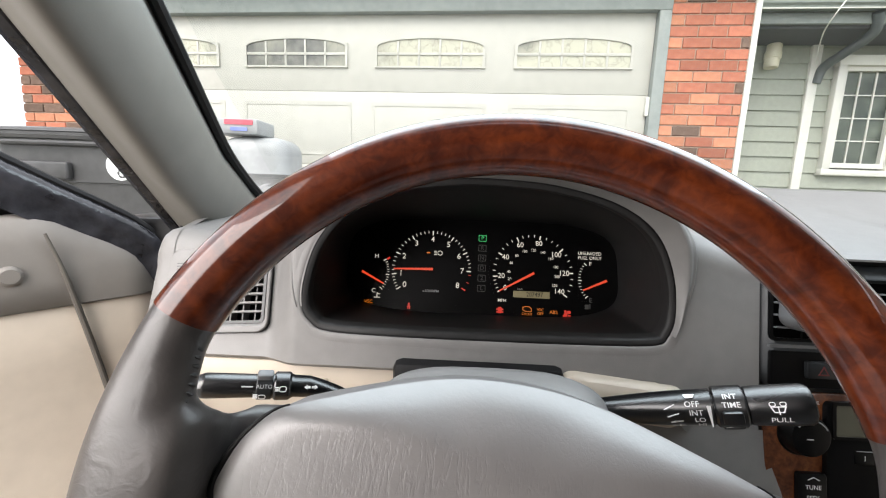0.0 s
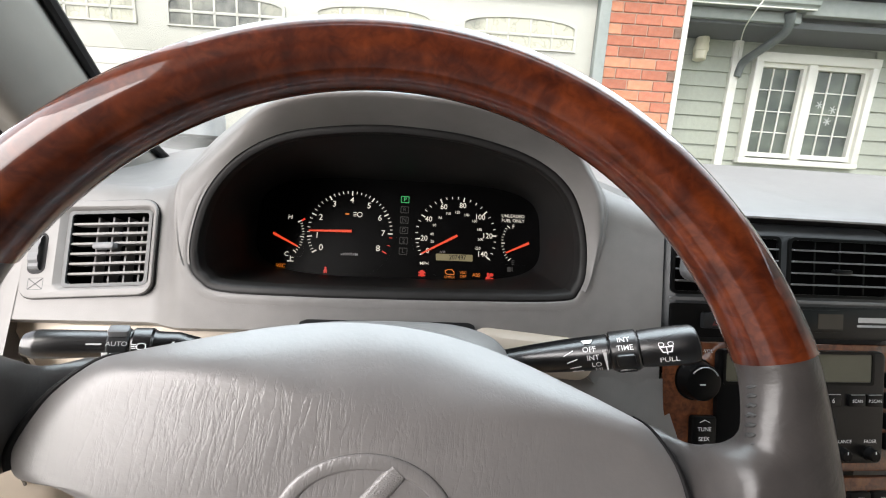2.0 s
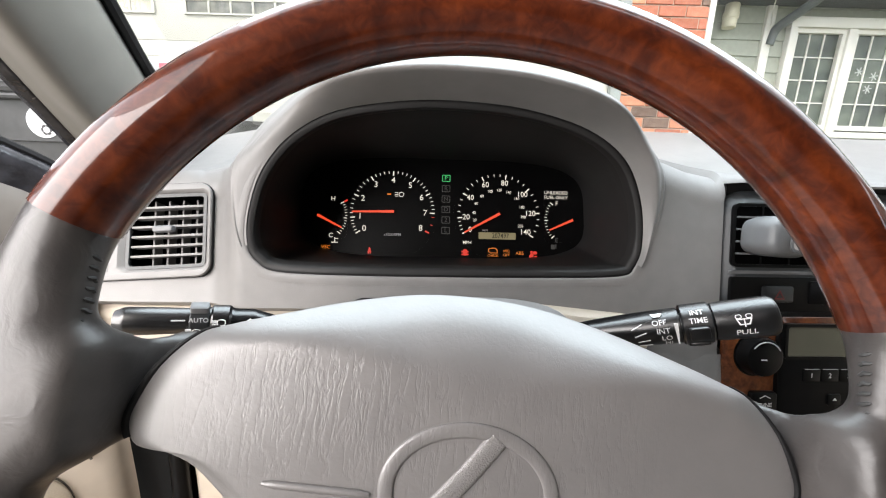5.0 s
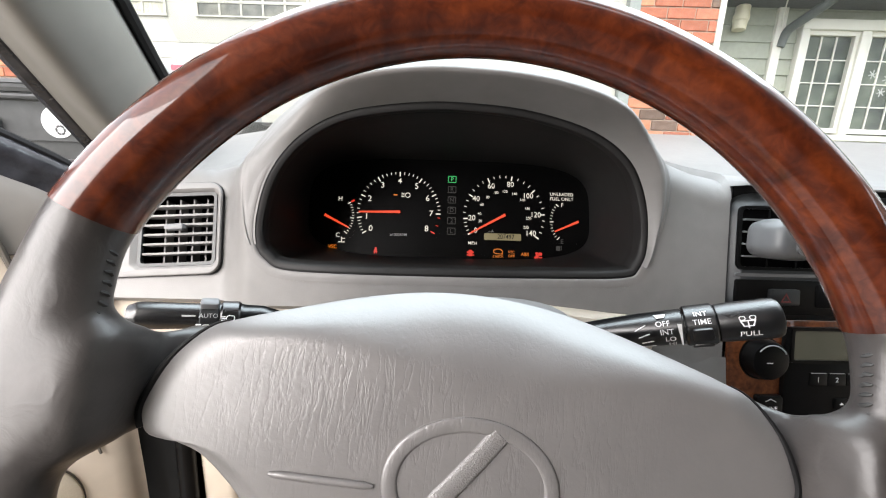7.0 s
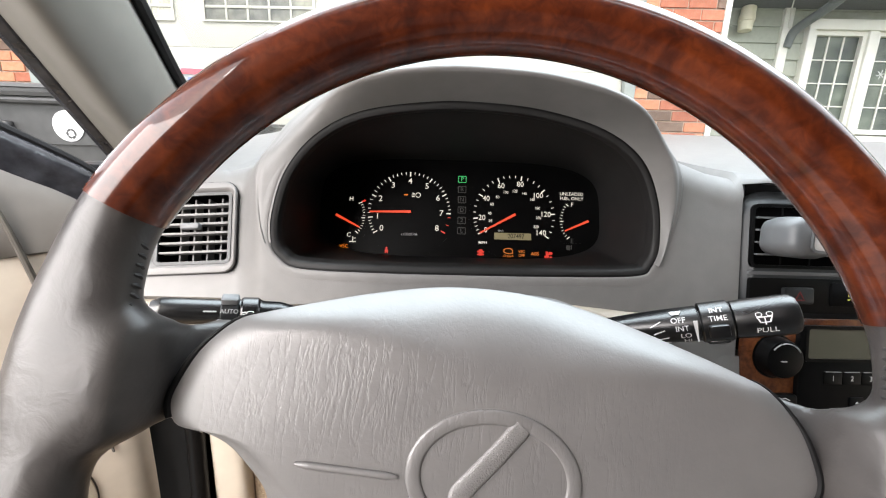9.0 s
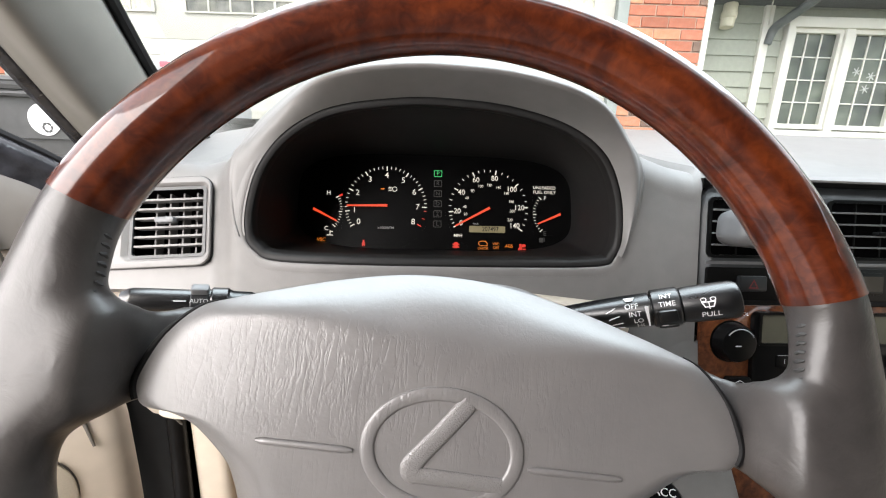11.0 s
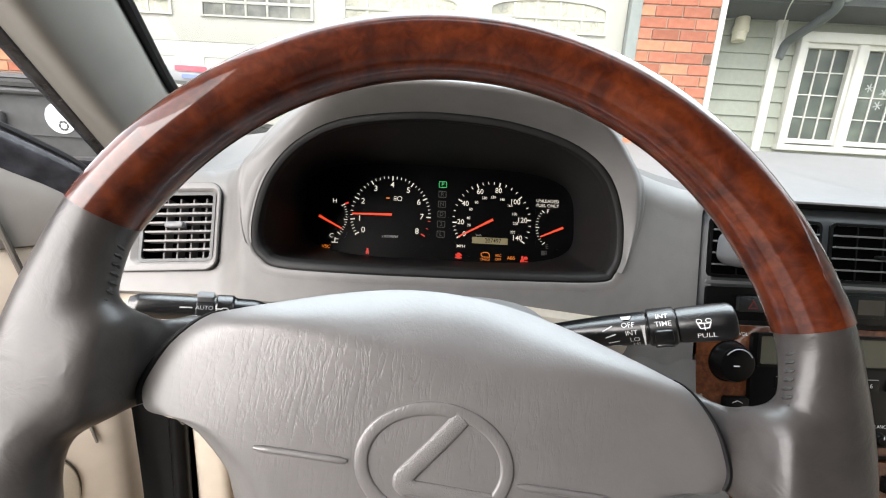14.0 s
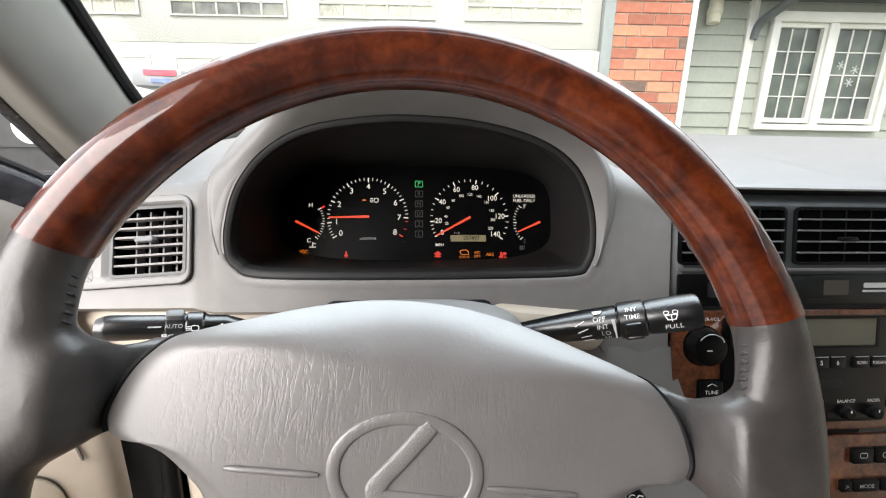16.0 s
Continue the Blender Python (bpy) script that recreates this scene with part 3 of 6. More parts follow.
    # dark gap between the pad and each spoke
    for side in (1, -1):
        edge = [(x, y) for x, y in out if side * x > 0.112 and y > -0.0165]
        edge = sorted(edge, key=lambda p: -p[1])
        line = [(x + side * 0.0012, y, pad_at(x, y, out) - 0.0012) for x, y in edge]
        part("spoke_gap", tube(line, [0.0005 + 0.0016 * soft(k / (len(line) - 1), 0.0, 0.6) for k in range(len(line))], 8), BLACK_MATT, w)
    # stitches along the inner seam of the grips
    for side in (1, -1):
        for k in list(range(12)) + list(range(30, 49)):
            deg = 18.5 - k * 1.35
            a = radians(deg) if side > 0 else radians(180 - deg)
            fat = 1 - soft(abs(deg - 2), 8, 19.5)
            rc, rr = 0.1773 - 0.0035 * fat, 0.0140 + 0.0045 * fat
            pts = []
            for b, sh in ((188, 0.0), (183, 0.002), (177, 0.005 + 0.004 * math.sin(7.0 * k)), (171, 0.008), (167, 0.010)):
                q = rc + rr * math.cos(radians(b))
                pts.append((q * math.cos(a + side * sh), q * math.sin(a + side * sh), 0.0150 * math.sin(radians(b))))
            part("stitch", tube(pts, [0.0003, 0.0009, 0.0010, 0.0009, 0.0003], 6), STITCH, w)
    return w


steering_wheel()


# ---- instrument cluster ----
def face_edge():
    """The foot of the cluster's tunnel, point for point with its mouth."""
    out = []
    for x, z in OPENING:
        a = math.atan2((z - 0.975) * 1.9, x)
        c, s = math.cos(a), math.sin(a)
        out.append((0.006 + 0.178 * math.copysign(abs(c) ** 0.5, c), 0.956 + (0.064 if s > 0 else 0.0545) * math.copysign(abs(s) ** 0.5, s)))
    return out


FACE_EDGE = face_edge()
FACE = face_frame((0.0, 0.369, 0.954), (1, 0, 0), (0, 0.37, 1))


def at(u, v, h=0.0008, turn=0.0):
    return FACE @ Matrix.Translation((u, v, h)) @ Matrix.Rotation(radians(turn), 4, "Z")


def tick(u, v, r0, r1, ang, width, bm):
    c, s = math.cos(radians(ang)), math.sin(radians(ang))
    p = [(u + r0 * c - width * s, v + r0 * s + width * c), (u + r0 * c + width * s, v + r0 * s - width * c), (u + r1 * c + width * s, v + r1 * s - width * c), (u + r1 * c - width * s, v + r1 * s + width * c)]
    bm.faces.new([bm.verts.new(FACE @ Vector((x, y, 0.0008))) for x, y in p])


def needle(name, u, v, ang, r0, r1, parent):
    m = FACE @ Matrix.Translation((u, v, 0.004)) @ Matrix.Rotation(radians(ang), 4, "Z")
    part(name, plate([(r0, -0.0016), (r1, -0.0009), (r1, 0.0009), (r0, 0.0016)], 0.0009, m), LIT_NEEDLE, parent, "glowing red-orange needle")


def cluster():
    c = thing("instrument_cluster", (0, 0.40, 0.90), "black instrument cluster with lit dials, red needles and warning lamps", "instrument cluster")
    rings = []
    for t, inset in ((0.0, -0.003), (0.03, 0.000), (0.25, 0.001), (0.5, 0.002), (0.75, 0.003), (1.0, 0.004), (1.04, 0.004)):
        ring = []
        for (x, z), (xf, zf) in zip(grown(OPENING, -inset), FACE_EDGE):
            yo = 0.2195 + 0.136 * (z - 0.917)
            y1 = 0.369 + 0.37 * (zf - 0.954)
            ring.append((x + (xf - x) * t, yo + (y1 - yo) * t, z + (zf - z) * t))
        rings.append(ring)
    part("shroud", loft(rings, True), SHROUD, c, "matt black tunnel round the dials", smooth=60)
    out = [(x, (z - 0.954) * 1.0663) for x, z in FACE_EDGE]
    part("dial_plate", plate(out, 0.0005, FACE @ Matrix.Translation((0, 0, -0.001))), DIAL, c)
    # rev counter
    tach = part("rev_counter", plate([(0.0575 * math.cos(a) - 0.06, 0.0575 * math.sin(a)) for a in np.linspace(0, 2 * math.pi, 48, endpoint=False)], 0.0002, at(0, 0, 0.0002)), DIAL, c)
    ang = lambda v: float(np.interp(v, range(9), (212, 189, 156, 122, 90, 58, 28, -0.7, -29.5)))
    for lo, hi, mt in ((0, 7, LIT_WHITE), (7, 8, LIT_RED)):
        bm = bmesh.new()
        for k in range(lo * 5 + (1 if lo else 0), hi * 5 + 1):
            if mt is LIT_RED and k % 2:
                continue
            big = k % 5 == 0
            tick(-0.06, 0, 0.0465 if big else 0.049, 0.0525, ang(k / 5), 0.0008 if big else 0.00045, bm)
        part("tick_scale", bm, mt, tach, smooth=0)
    for k in range(9):
        a = radians(ang(k))
        lettering(str(k), 0.0105, at(-0.06 + 0.0405 * math.cos(a), 0.0405 * math.sin(a)), LIT_WHITE, tach, name="numeral")
    lettering("x1000RPM", 0.0048, at(-0.0595, -0.0285), GREY_INK, tach)
    needle("needle", -0.06, 0, 181.5, -0.002, 0.0495, tach)
    # speedometer
    spd = part("speedometer", plate([(0.0575 * math.cos(a) + 0.0735, 0.0575 * math.sin(a)) for a in np.linspace(0, 2 * math.pi, 48, endpoint=False)], 0.0002, at(0, 0, 0.0002)), DIAL, c)
    marks = [209, 186, 150, 114, 79, 41, 3, -33]
    bm = bmesh.new()
    for k in range(7):
        for j in range(4):
            a = marks[k] + (marks[k + 1] - marks[k]) * j / 4
            tick(0.0735, 0, 0.0465 if j == 0 else 0.0490, 0.0525, a, 0.0008 if j == 0 else 0.00045, bm)
    tick(0.0735, 0, 0.0465, 0.0525, -33, 0.0008, bm)
    part("tick_scale", bm, LIT_WHITE, spd, smooth=0)
    for k, a in enumerate(marks):
        r = 0.0415 if k < 5 else 0.0405
        lettering(str(k * 20), 0.0098, at(0.0735 + r * math.cos(radians(a)), r * math.sin(radians(a))), LIT_WHITE, spd, name="numeral", stretch=0.95)
    for k, v in enumerate((20, 40, 60, 80, 100, 120, 140, 160, 180, 200, 220)):
        a = np.interp(v / 1.609, [0, 20, 40, 60, 80, 100, 120, 140], marks)
        lettering(str(v), 0.0052, at(0.0735 + 0.0315 * math.cos(radians(a)), 0.0315 * math.sin(radians(a))), LIT_WHITE, spd, name="numeral", stretch=0.9)
    lettering("MPH", 0.0055, at(0.0335, -0.0365), LIT_WHITE, spd)
    lettering("km/h", 0.0036, at(0.0565, -0.0205), GREY_INK, spd)
    needle("needle", 0.0735, 0, 209, -0.001, 0.0505, spd)
    odo = part("odometer", plate(rrect(0.047, 0.0085, 0.0008), 0.0006, at(0.0715, -0.0275)), LCD, spd, "amber-grey liquid crystal odometer")
    lettering("207497", 0.0085, at(0.0755, -0.0275, 0.0018), BLACK_MATT, odo, name="numeral", stretch=0.85)
    # temperature and fuel
    tmp = part("temperature_gauge", plate(rrect(0.04, 0.06, 0.006), 0.0002, at(-0.135, -0.004, 0.0001)), DIAL, c)
    bm = bmesh.new()
    for k in range(13):
        tick(-0.151, -0.0064, 0.0328 if k % 6 else 0.0310, 0.0358, 30 - 69 * k / 12, 0.00034 if k % 6 else 0.0006, bm)
    part("tick_scale", bm, LIT_WHITE, tmp, smooth=0)
    bm = bmesh.new()
    tick(-0.151, -0.0064, 0.036, 0.0405, 30, 0.0012, bm)
    part("hot_mark", bm, LIT_RED, tmp, smooth=0)
    lettering("H", 0.0078, at(-0.1335, 0.0150), LIT_WHITE, tmp)
    lettering("C", 0.0078, at(-0.1345, -0.0310), LIT_WHITE, tmp)
    bm = plate(rrect(0.008, 0.0012, 0.0003), 0.0002, at(-0.1295, -0.0395))
    plate(rrect(0.0012, 0.007, 0.0003), 0.0002, at(-0.1295, -0.0365), bm=bm)
    plate(rrect(0.004, 0.0009, 0.0003), 0.0002, at(-0.1275, -0.0350), bm=bm)
    part("thermometer_symbol", bm, LIT_WHITE, tmp, smooth=0)
    needle("needle", -0.151, -0.0064, -27, 0.0, 0.0335, tmp)
    fuel = part("fuel_gauge", plate(rrect(0.04, 0.06, 0.006), 0.0002, at(0.152, -0.004, 0.0001)), DIAL, c)
    bm = bmesh.new()
    for k in range(13):
        tick(0.168, -0.0055, 0.0328 if k % 6 else 0.0310, 0.0358, 141 + 80 * k / 12, 0.00034 if k % 6 else 0.0006, bm)
    part("tick_scale", bm, LIT_WHITE, fuel, smooth=0)
    lettering("F", 0.0075, at(0.1485, 0.0160), LIT_WHITE, fuel)
    lettering("E", 0.0085, at(0.1475, -0.0315), LIT_DIM, fuel)
    bm = plate(rrect(0.005, 0.006, 0.0008), 0.0002, at(0.1425, -0.0400))
    plate(rrect(0.0012, 0.006, 0.0004), 0.0002, at(0.1465, -0.0395), bm=bm)
    part("pump_symbol", bm, LIT_DIM, fuel, smooth=0)
    lettering("UNLEADED", 0.0060, at(0.148, 0.0300), LIT_WHITE, fuel)
    lettering("FUEL ONLY", 0.0060, at(0.148, 0.0238), LIT_WHITE, fuel)
    needle("needle", 0.168, -0.0055, 204, 0.0, 0.0335, fuel)
    # gear display
    for k, g in enumerate("PRND2L"):
        lit = LIT_GREEN if k == 0 else LIT_DIM
        o, i = rrect(0.0105, 0.0088, 0.001), rrect(0.0089, 0.0072, 0.0008)
        gear = part("gear_window", frame_ring(o, i, at(0.0065, 0.045 - 0.0134 * k), 0.0003), lit, c)
        lettering(g, 0.0075, at(0.0065, 0.045 - 0.0134 * k), lit, gear)
    # warning lamps along the foot
    for u, v, kind, mt in ((-0.140, -0.0455, "VSC", LIT_AMBER), (0.083, -0.0465, "VSC", LIT_AMBER), (0.083, -0.0515, "OFF", LIT_AMBER), (0.100, -0.049, "ABS", LIT_AMBER), (0.066, -0.0525, "CHECK", LIT_AMBER)):
        lettering(kind, 0.0062 if u < 0 or kind == "ABS" else 0.0048 if kind != "CHECK" else 0.0042, at(u, v), mt, c, name="warning_lettering")
    bm = frame_ring([(-0.006, -0.001), (-0.006, 0.0025), (-0.002, 0.004), (0.003, 0.004), (0.006, 0.001), (0.006, -0.003), (-0.003, -0.003)], [(-0.005, -0.0005), (-0.005, 0.0017), (-0.0015, 0.003), (0.0025, 0.003), (0.005, 0.0005), (0.005, -0.0021), (-0.0025, -0.0021)], at(0.066, -0.0465), 0.0003)
    part("engine_lamp", bm, LIT_AMBER, c, smooth=0)
    for name, u, shapes in (("belt_lamp", -0.087, [(0, 0.0030, 0.0022, 0.0022), (0, 0.0, 0.0030, 0.0040), (-0.0012, -0.0028, 0.0014, 0.0022), (0.0012, -0.0028, 0.0014, 0.0022), (0, -0.0010, 0.0050, 0.0010)]), ("door_lamp", 0.031, [(0, 0, 0.0052, 0.008), (0, 0.001, 0.009, 0.002), (0, -0.0025, 0.009, 0.002)]),
                            ("airbag_lamp", 0.117, [(-0.002, 0.002, 0.003, 0.003), (-0.0015, -0.002, 0.004, 0.005), (0.0025, 0.001, 0.005, 0.004), (0.003, -0.0035, 0.004, 0.0014), (-0.004, -0.0035, 0.002, 0.003)])):
        bm = bmesh.new()
        for x, y, w, h in shapes:
            plate(rrect(w, h, min(w, h) * 0.35, 3), 0.0003, at(u + x, -0.049 + y), bm=bm)
        part(name, bm, LIT_RED, c, smooth=0)
    part("fog_lamp", plate(rrect(0.005, 0.0018, 0.0008), 0.0003, at(-0.065, 0.0225)), LIT_AMBER, c, smooth=0)
    bm = frame_ring(rrect(0.0065, 0.0065, 0.003), rrect(0.0050, 0.0050, 0.0024), at(-0.0495, 0.0225), 0.0003)
    for k in (-1, 0, 1):
        plate(rrect(0.004, 0.0008, 0.0003), 0.0003, at(-0.0555, 0.0225 + k * 0.0022), bm=bm)
    part("beam_lamp", bm, LIT_WHITE, c, smooth=0)
    # clear cover
    return c


cluster()


# ---- column stalks ----
def turned(p0, p1, profile, n=24, bm=None, sag=0.0):
    """A turned bar from p0 to p1; profile: (share of the way, radius)."""
    a, b = Vector(p0), Vector(p1)
    d = (b - a).normalized()
    u = (Vector((0, 0, 1)) - d * d.z).normalized()
    s = d.cross(u)
    rings = [[a + (b - a) * t - Vector((0, 0, sag * max(0, 1 - t / 0.42) ** 1.4)) + r * (math.cos(q) * u + math.sin(q) * s) for q in np.linspace(0, 2 * math.pi, n, endpoint=False)] for t, r in profile]
    return loft(rings, True, (True, True), bm)


def stalk_frame(p0, p1, t, r, tilt=0.0):
    """A frame lying on the side of a stalk that faces the driver; tilt turns it round the stalk, up."""
    a, b = Vector(p0), Vector(p1)
    d = (b - a).normalized()
    if d.x < 0:
        d = -d
    up = (Vector((0, 0, 1)) - d * d.z).normalized()
    out = d.cross(up)
    q = Matrix.Rotation(radians(-tilt), 3, d)
    up, out = q @ up, q @ out
    o = a + (b - a) * t + out * (r + 0.0006)
    return face_frame(o, d, up)


def wiper_stalk():
    p0, p1 = (0.085, 0.150, 0.8925), (0.2035, 0.0985, 0.9340)
    s = thing("wiper_stalk", p0, "black wiper control stalk with white markings and a ribbed ring", "control stalk")
    part("lever", turned(p0, p1, [(0, 0.0085), (0.1, 0.0095), (0.2, 0.0105), (0.30, 0.0113), (0.40, 0.0119), (0.56, 0.0122), (0.59, 0.0122), (0.595, 0.0105), (0.735, 0.0110), (0.74, 0.0124), (0.78, 0.0128), (0.93, 0.0131), (0.975, 0.0127), (0.992, 0.0114), (1.0, 0.009)]), STALK, s)
    a, b = Vector(p0), Vector(p1)
    ring = part("interval_ring", turned(a + (b - a) * 0.597, a + (b - a) * 0.733, [(0, 0.0126), (0.06, 0.0137), (0.94, 0.0137), (1, 0.0126)]), STALK, s)
    part("ring_tab", plate(rrect(0.012, 0.009, 0.002), 0.003, stalk_frame(p0, p1, 0.665, 0.0122, -6), 0.001), STALK, ring)
    part("ring_tab", plate(rrect(0.013, 0.007, 0.002), 0.002, stalk_frame(p0, p1, 0.665, 0.0122, -62), 0.001), STALK, ring)
    F = lambda t, r, tilt: stalk_frame(p0, p1, t, r, tilt)
    lettering("PULL", 0.0054, F(0.855, 0.0131, -16), WHITE_INK, s)
    bm = frame_ring([(-0.0055, 0.0025), (0.0055, 0.0025), (0.0035, -0.0025), (-0.0035, -0.0025)], [(-0.0042, 0.0016), (0.0042, 0.0016), (0.0027, -0.0017), (-0.0027, -0.0017)], F(0.85, 0.0131, 14) @ Matrix.Scale(0.8, 4), 0.0002)
    plate([(-0.0004, -0.004), (0.0004, -0.004), (0.0004, 0.002), (-0.0004, 0.002)], 0.0003, F(0.85, 0.0131, 14) @ Matrix.Scale(0.8, 4), bm=bm)
    for x in (-0.0035, 0.0035):
        frame_ring(rrect(0.0045, 0.0035, 0.0015, 3), rrect(0.0033, 0.0023, 0.001, 3), F(0.85, 0.0131, 14) @ Matrix.Scale(0.8, 4) @ Matrix.Translation((x, 0.0042, 0)), 0.0002, bm)
    part("washer_symbol", bm, WHITE_INK, s, smooth=0)
    lettering("INT", 0.0050, F(0.668, 0.0139, 50), WHITE_INK, ring)
    lettering("TIME", 0.0050, F(0.668, 0.0139, 28), WHITE_INK, ring)
    for body, tilt, t in (("OFF", 34, 0.500), ("INT", 8, 0.512), ("LO", -16, 0.524), ("HI", -38, 0.530)):
        lettering(body, 0.0052, F(t, 0.0121, tilt), WHITE_INK, s)
        part("pointer_line", plate(rrect(0.008, 0.0007, 0.0003, 2), 0.0003, F(t - 0.105, 0.0117, tilt - 6) @ Matrix.Rotation(0.35 - (18 - tilt) * 0.006, 4, "Z")), WHITE_INK, s, smooth=0)
    part("wiper_symbol", plate([(-0.005, 0.002), (0.005, 0.002), (0.003, -0.002), (-0.003, -0.002)], 0.0003, F(0.495, 0.0121, 60) @ Matrix.Scale(0.75, 4)), WHITE_INK, s, smooth=0)
    part("wedge_mark", plate([(-0.0004, -0.0075), (0.0004, -0.0075), (0.0013, 0.0075), (-0.0013, 0.0075)], 0.0003, F(0.572, 0.0124, -2)), WHITE_INK, s, smooth=0)
    return s


def light_stalk():
    p0, p1 = (-0.085, 0.128, 0.915), (-0.1945, 0.088, 0.9305)
    s = thing("light_stalk", p0, "black headlamp control stalk with white markings", "control stalk")
    part("lever", turned(p0, p1, [(0, 0.006), (0.08, 0.006), (0.16, 0.0062), (0.24, 0.0066), (0.32, 0.0068), (0.40, 0.0072), (0.49, 0.0074), (0.50, 0.0080), (0.60, 0.0080), (0.69, 0.0076), (0.80, 0.0078), (0.86, 0.0080), (0.95, 0.0081), (0.965, 0.0078), (1.0, 0.0060)], sag=0.022), STALK, s)
    a, b = Vector(p0), Vector(p1)
    part("lamp_ring", turned(a + (b - a) * 0.605, a + (b - a) * 0.69, [(0, 0.0082), (0.08, 0.0090), (0.92, 0.0090), (1, 0.0082)]), CHARCOAL, s)
    part("fog_ring", turned(a + (b - a) * 0.505, a + (b - a) * 0.597, [(0, 0.0084), (0.12, 0.0094), (0.9, 0.0094), (1, 0.0086)]), STALK, s)
    part("ring_tab", plate(rrect(0.010, 0.006, 0.0015), 0.004, stalk_frame(p0, p1, 0.647, 0.0082, 66), 0.001), CLIP_GREY, s)
    lettering("AUTO", 0.0036, stalk_frame(p0, p1, 0.647, 0.0091, 22), GREY_INK, s)
    part("lamp_symbol", frame_ring(rrect(0.006, 0.005, 0.002, 3), rrect(0.0046, 0.0036, 0.0014, 3), stalk_frame(p0, p1, 0.655, 0.0091, -20) @ Matrix.Scale(0.8, 4), 0.0002), WHITE_INK, s, smooth=0)
    part("fog_symbol", frame_ring(rrect(0.006, 0.005, 0.002, 3), rrect(0.0046, 0.0036, 0.0014, 3), stalk_frame(p0, p1, 0.548, 0.0095, 14) @ Matrix.Scale(0.8, 4), 0.0002), WHITE_INK, s, smooth=0)
    part("dash_mark", plate(rrect(0.007, 0.0009, 0.0003, 2), 0.0003, stalk_frame(p0, p1, 0.735, 0.0080, 22)), GREY_INK, s, smooth=0)
    for k in range(4):
        part("beam_line", plate(rrect(0.0028, 0.0006, 0.0002, 2), 0.0003, stalk_frame(p0, p1, 0.69, 0.0088, -28 + 6 * k)), WHITE_INK, s, smooth=0)
        if k < 3:
            part("beam_line", plate(rrect(0.0024, 0.0006, 0.0002, 2), 0.0003, stalk_frame(p0, p1, 0.578, 0.0095, 8 + 6 * k)), WHITE_INK, s, smooth=0)
    for t, d in ((0.415, -1), (0.375, 1)):
        arrow = [(0.0022 * d, 0), (0, 0.0017), (0, 0.0008), (-0.0020 * d, 0.0008), (-0.0020 * d, -0.0008), (0, -0.0008), (0, -0.0017)]
        part("turn_arrow", plate(arrow, 0.0003, stalk_frame(p0, p1, t, 0.0073, 20)), WHITE_INK, s, smooth=0)
    return s


wiper_stalk()
light_stalk()


# ---- steering column cover, ignition and lower dash ----
def column():
    c = thing("steering_column", (0, 0.2, 0.70), "grey plastic steering column cover behind the wheel", "steering column")
    rings = []
    for y, zc, w, h in ((0.085, 0.885, 0.066, 0.034), (0.095, 0.887, 0.078, 0.044), (0.12, 0.890, 0.086, 0.0455), (0.14, 0.884, 0.086, 0.044), (0.17, 0.874, 0.084, 0.036), (0.24, 0.850, 0.078, 0.030)):
        rings.append([(w * math.copysign(abs(math.cos(b)) ** 0.6, math.cos(b)), y, zc + h * math.copysign(abs(math.sin(b)) ** 0.7, math.sin(b)) * (1 if math.sin(b) > 0 else 2.2)) for b in np.linspace(0, 2 * math.pi, 40, endpoint=False)])
    part("cover", loft(rings, True, (True, True)), GREY, c, smooth=60)
    bm = box((-0.085, 0.205, 0.866), (0.078, 0.30, 0.8975), 0.008)
    part("gap_boot", bm, BLACK_MATT, c, "black gap boot above the column")
    return c


def ignition():
    g = thing("ignition_lock", (0.15, 0.07, 0.78), "ignition lock with black key bezel and white position marks", "ignition lock")
    m = look((0.153, 0.075, 0.790), (0.121, -0.10, 0.89)) @ pose(0, 0, 0, 0, 180, 0)
    circ = [(0.0175 * math.cos(a), 0.0175 * math.sin(a)) for a in np.linspace(0, 2 * math.pi, 36, endpoint=False)]
    part("bezel", plate(circ, 0.03, m @ Matrix.Translation((0, 0, -0.02)), 0.004), BLACK, g)
    part("key_slot", plate(rrect(0.003, 0.012, 0.001), 0.002, m @ Matrix.Translation((0, -0.004, 0.0095))), SILVER, g)
    lettering("/ ACC", 0.0075, m @ Matrix.Translation((0.001, 0.009, 0.0104)), WHITE_INK, g)
    lettering("ON-OFF", 0.0065, m @ Matrix.Translation((-0.003, 0.001, 0.0104)), WHITE_INK, g)
    part("lock_tube", tube([(0.153, 0.080, 0.788), (0.160, 0.20, 0.73)], 0.019, 20), GREY_DARK, g)
    return g


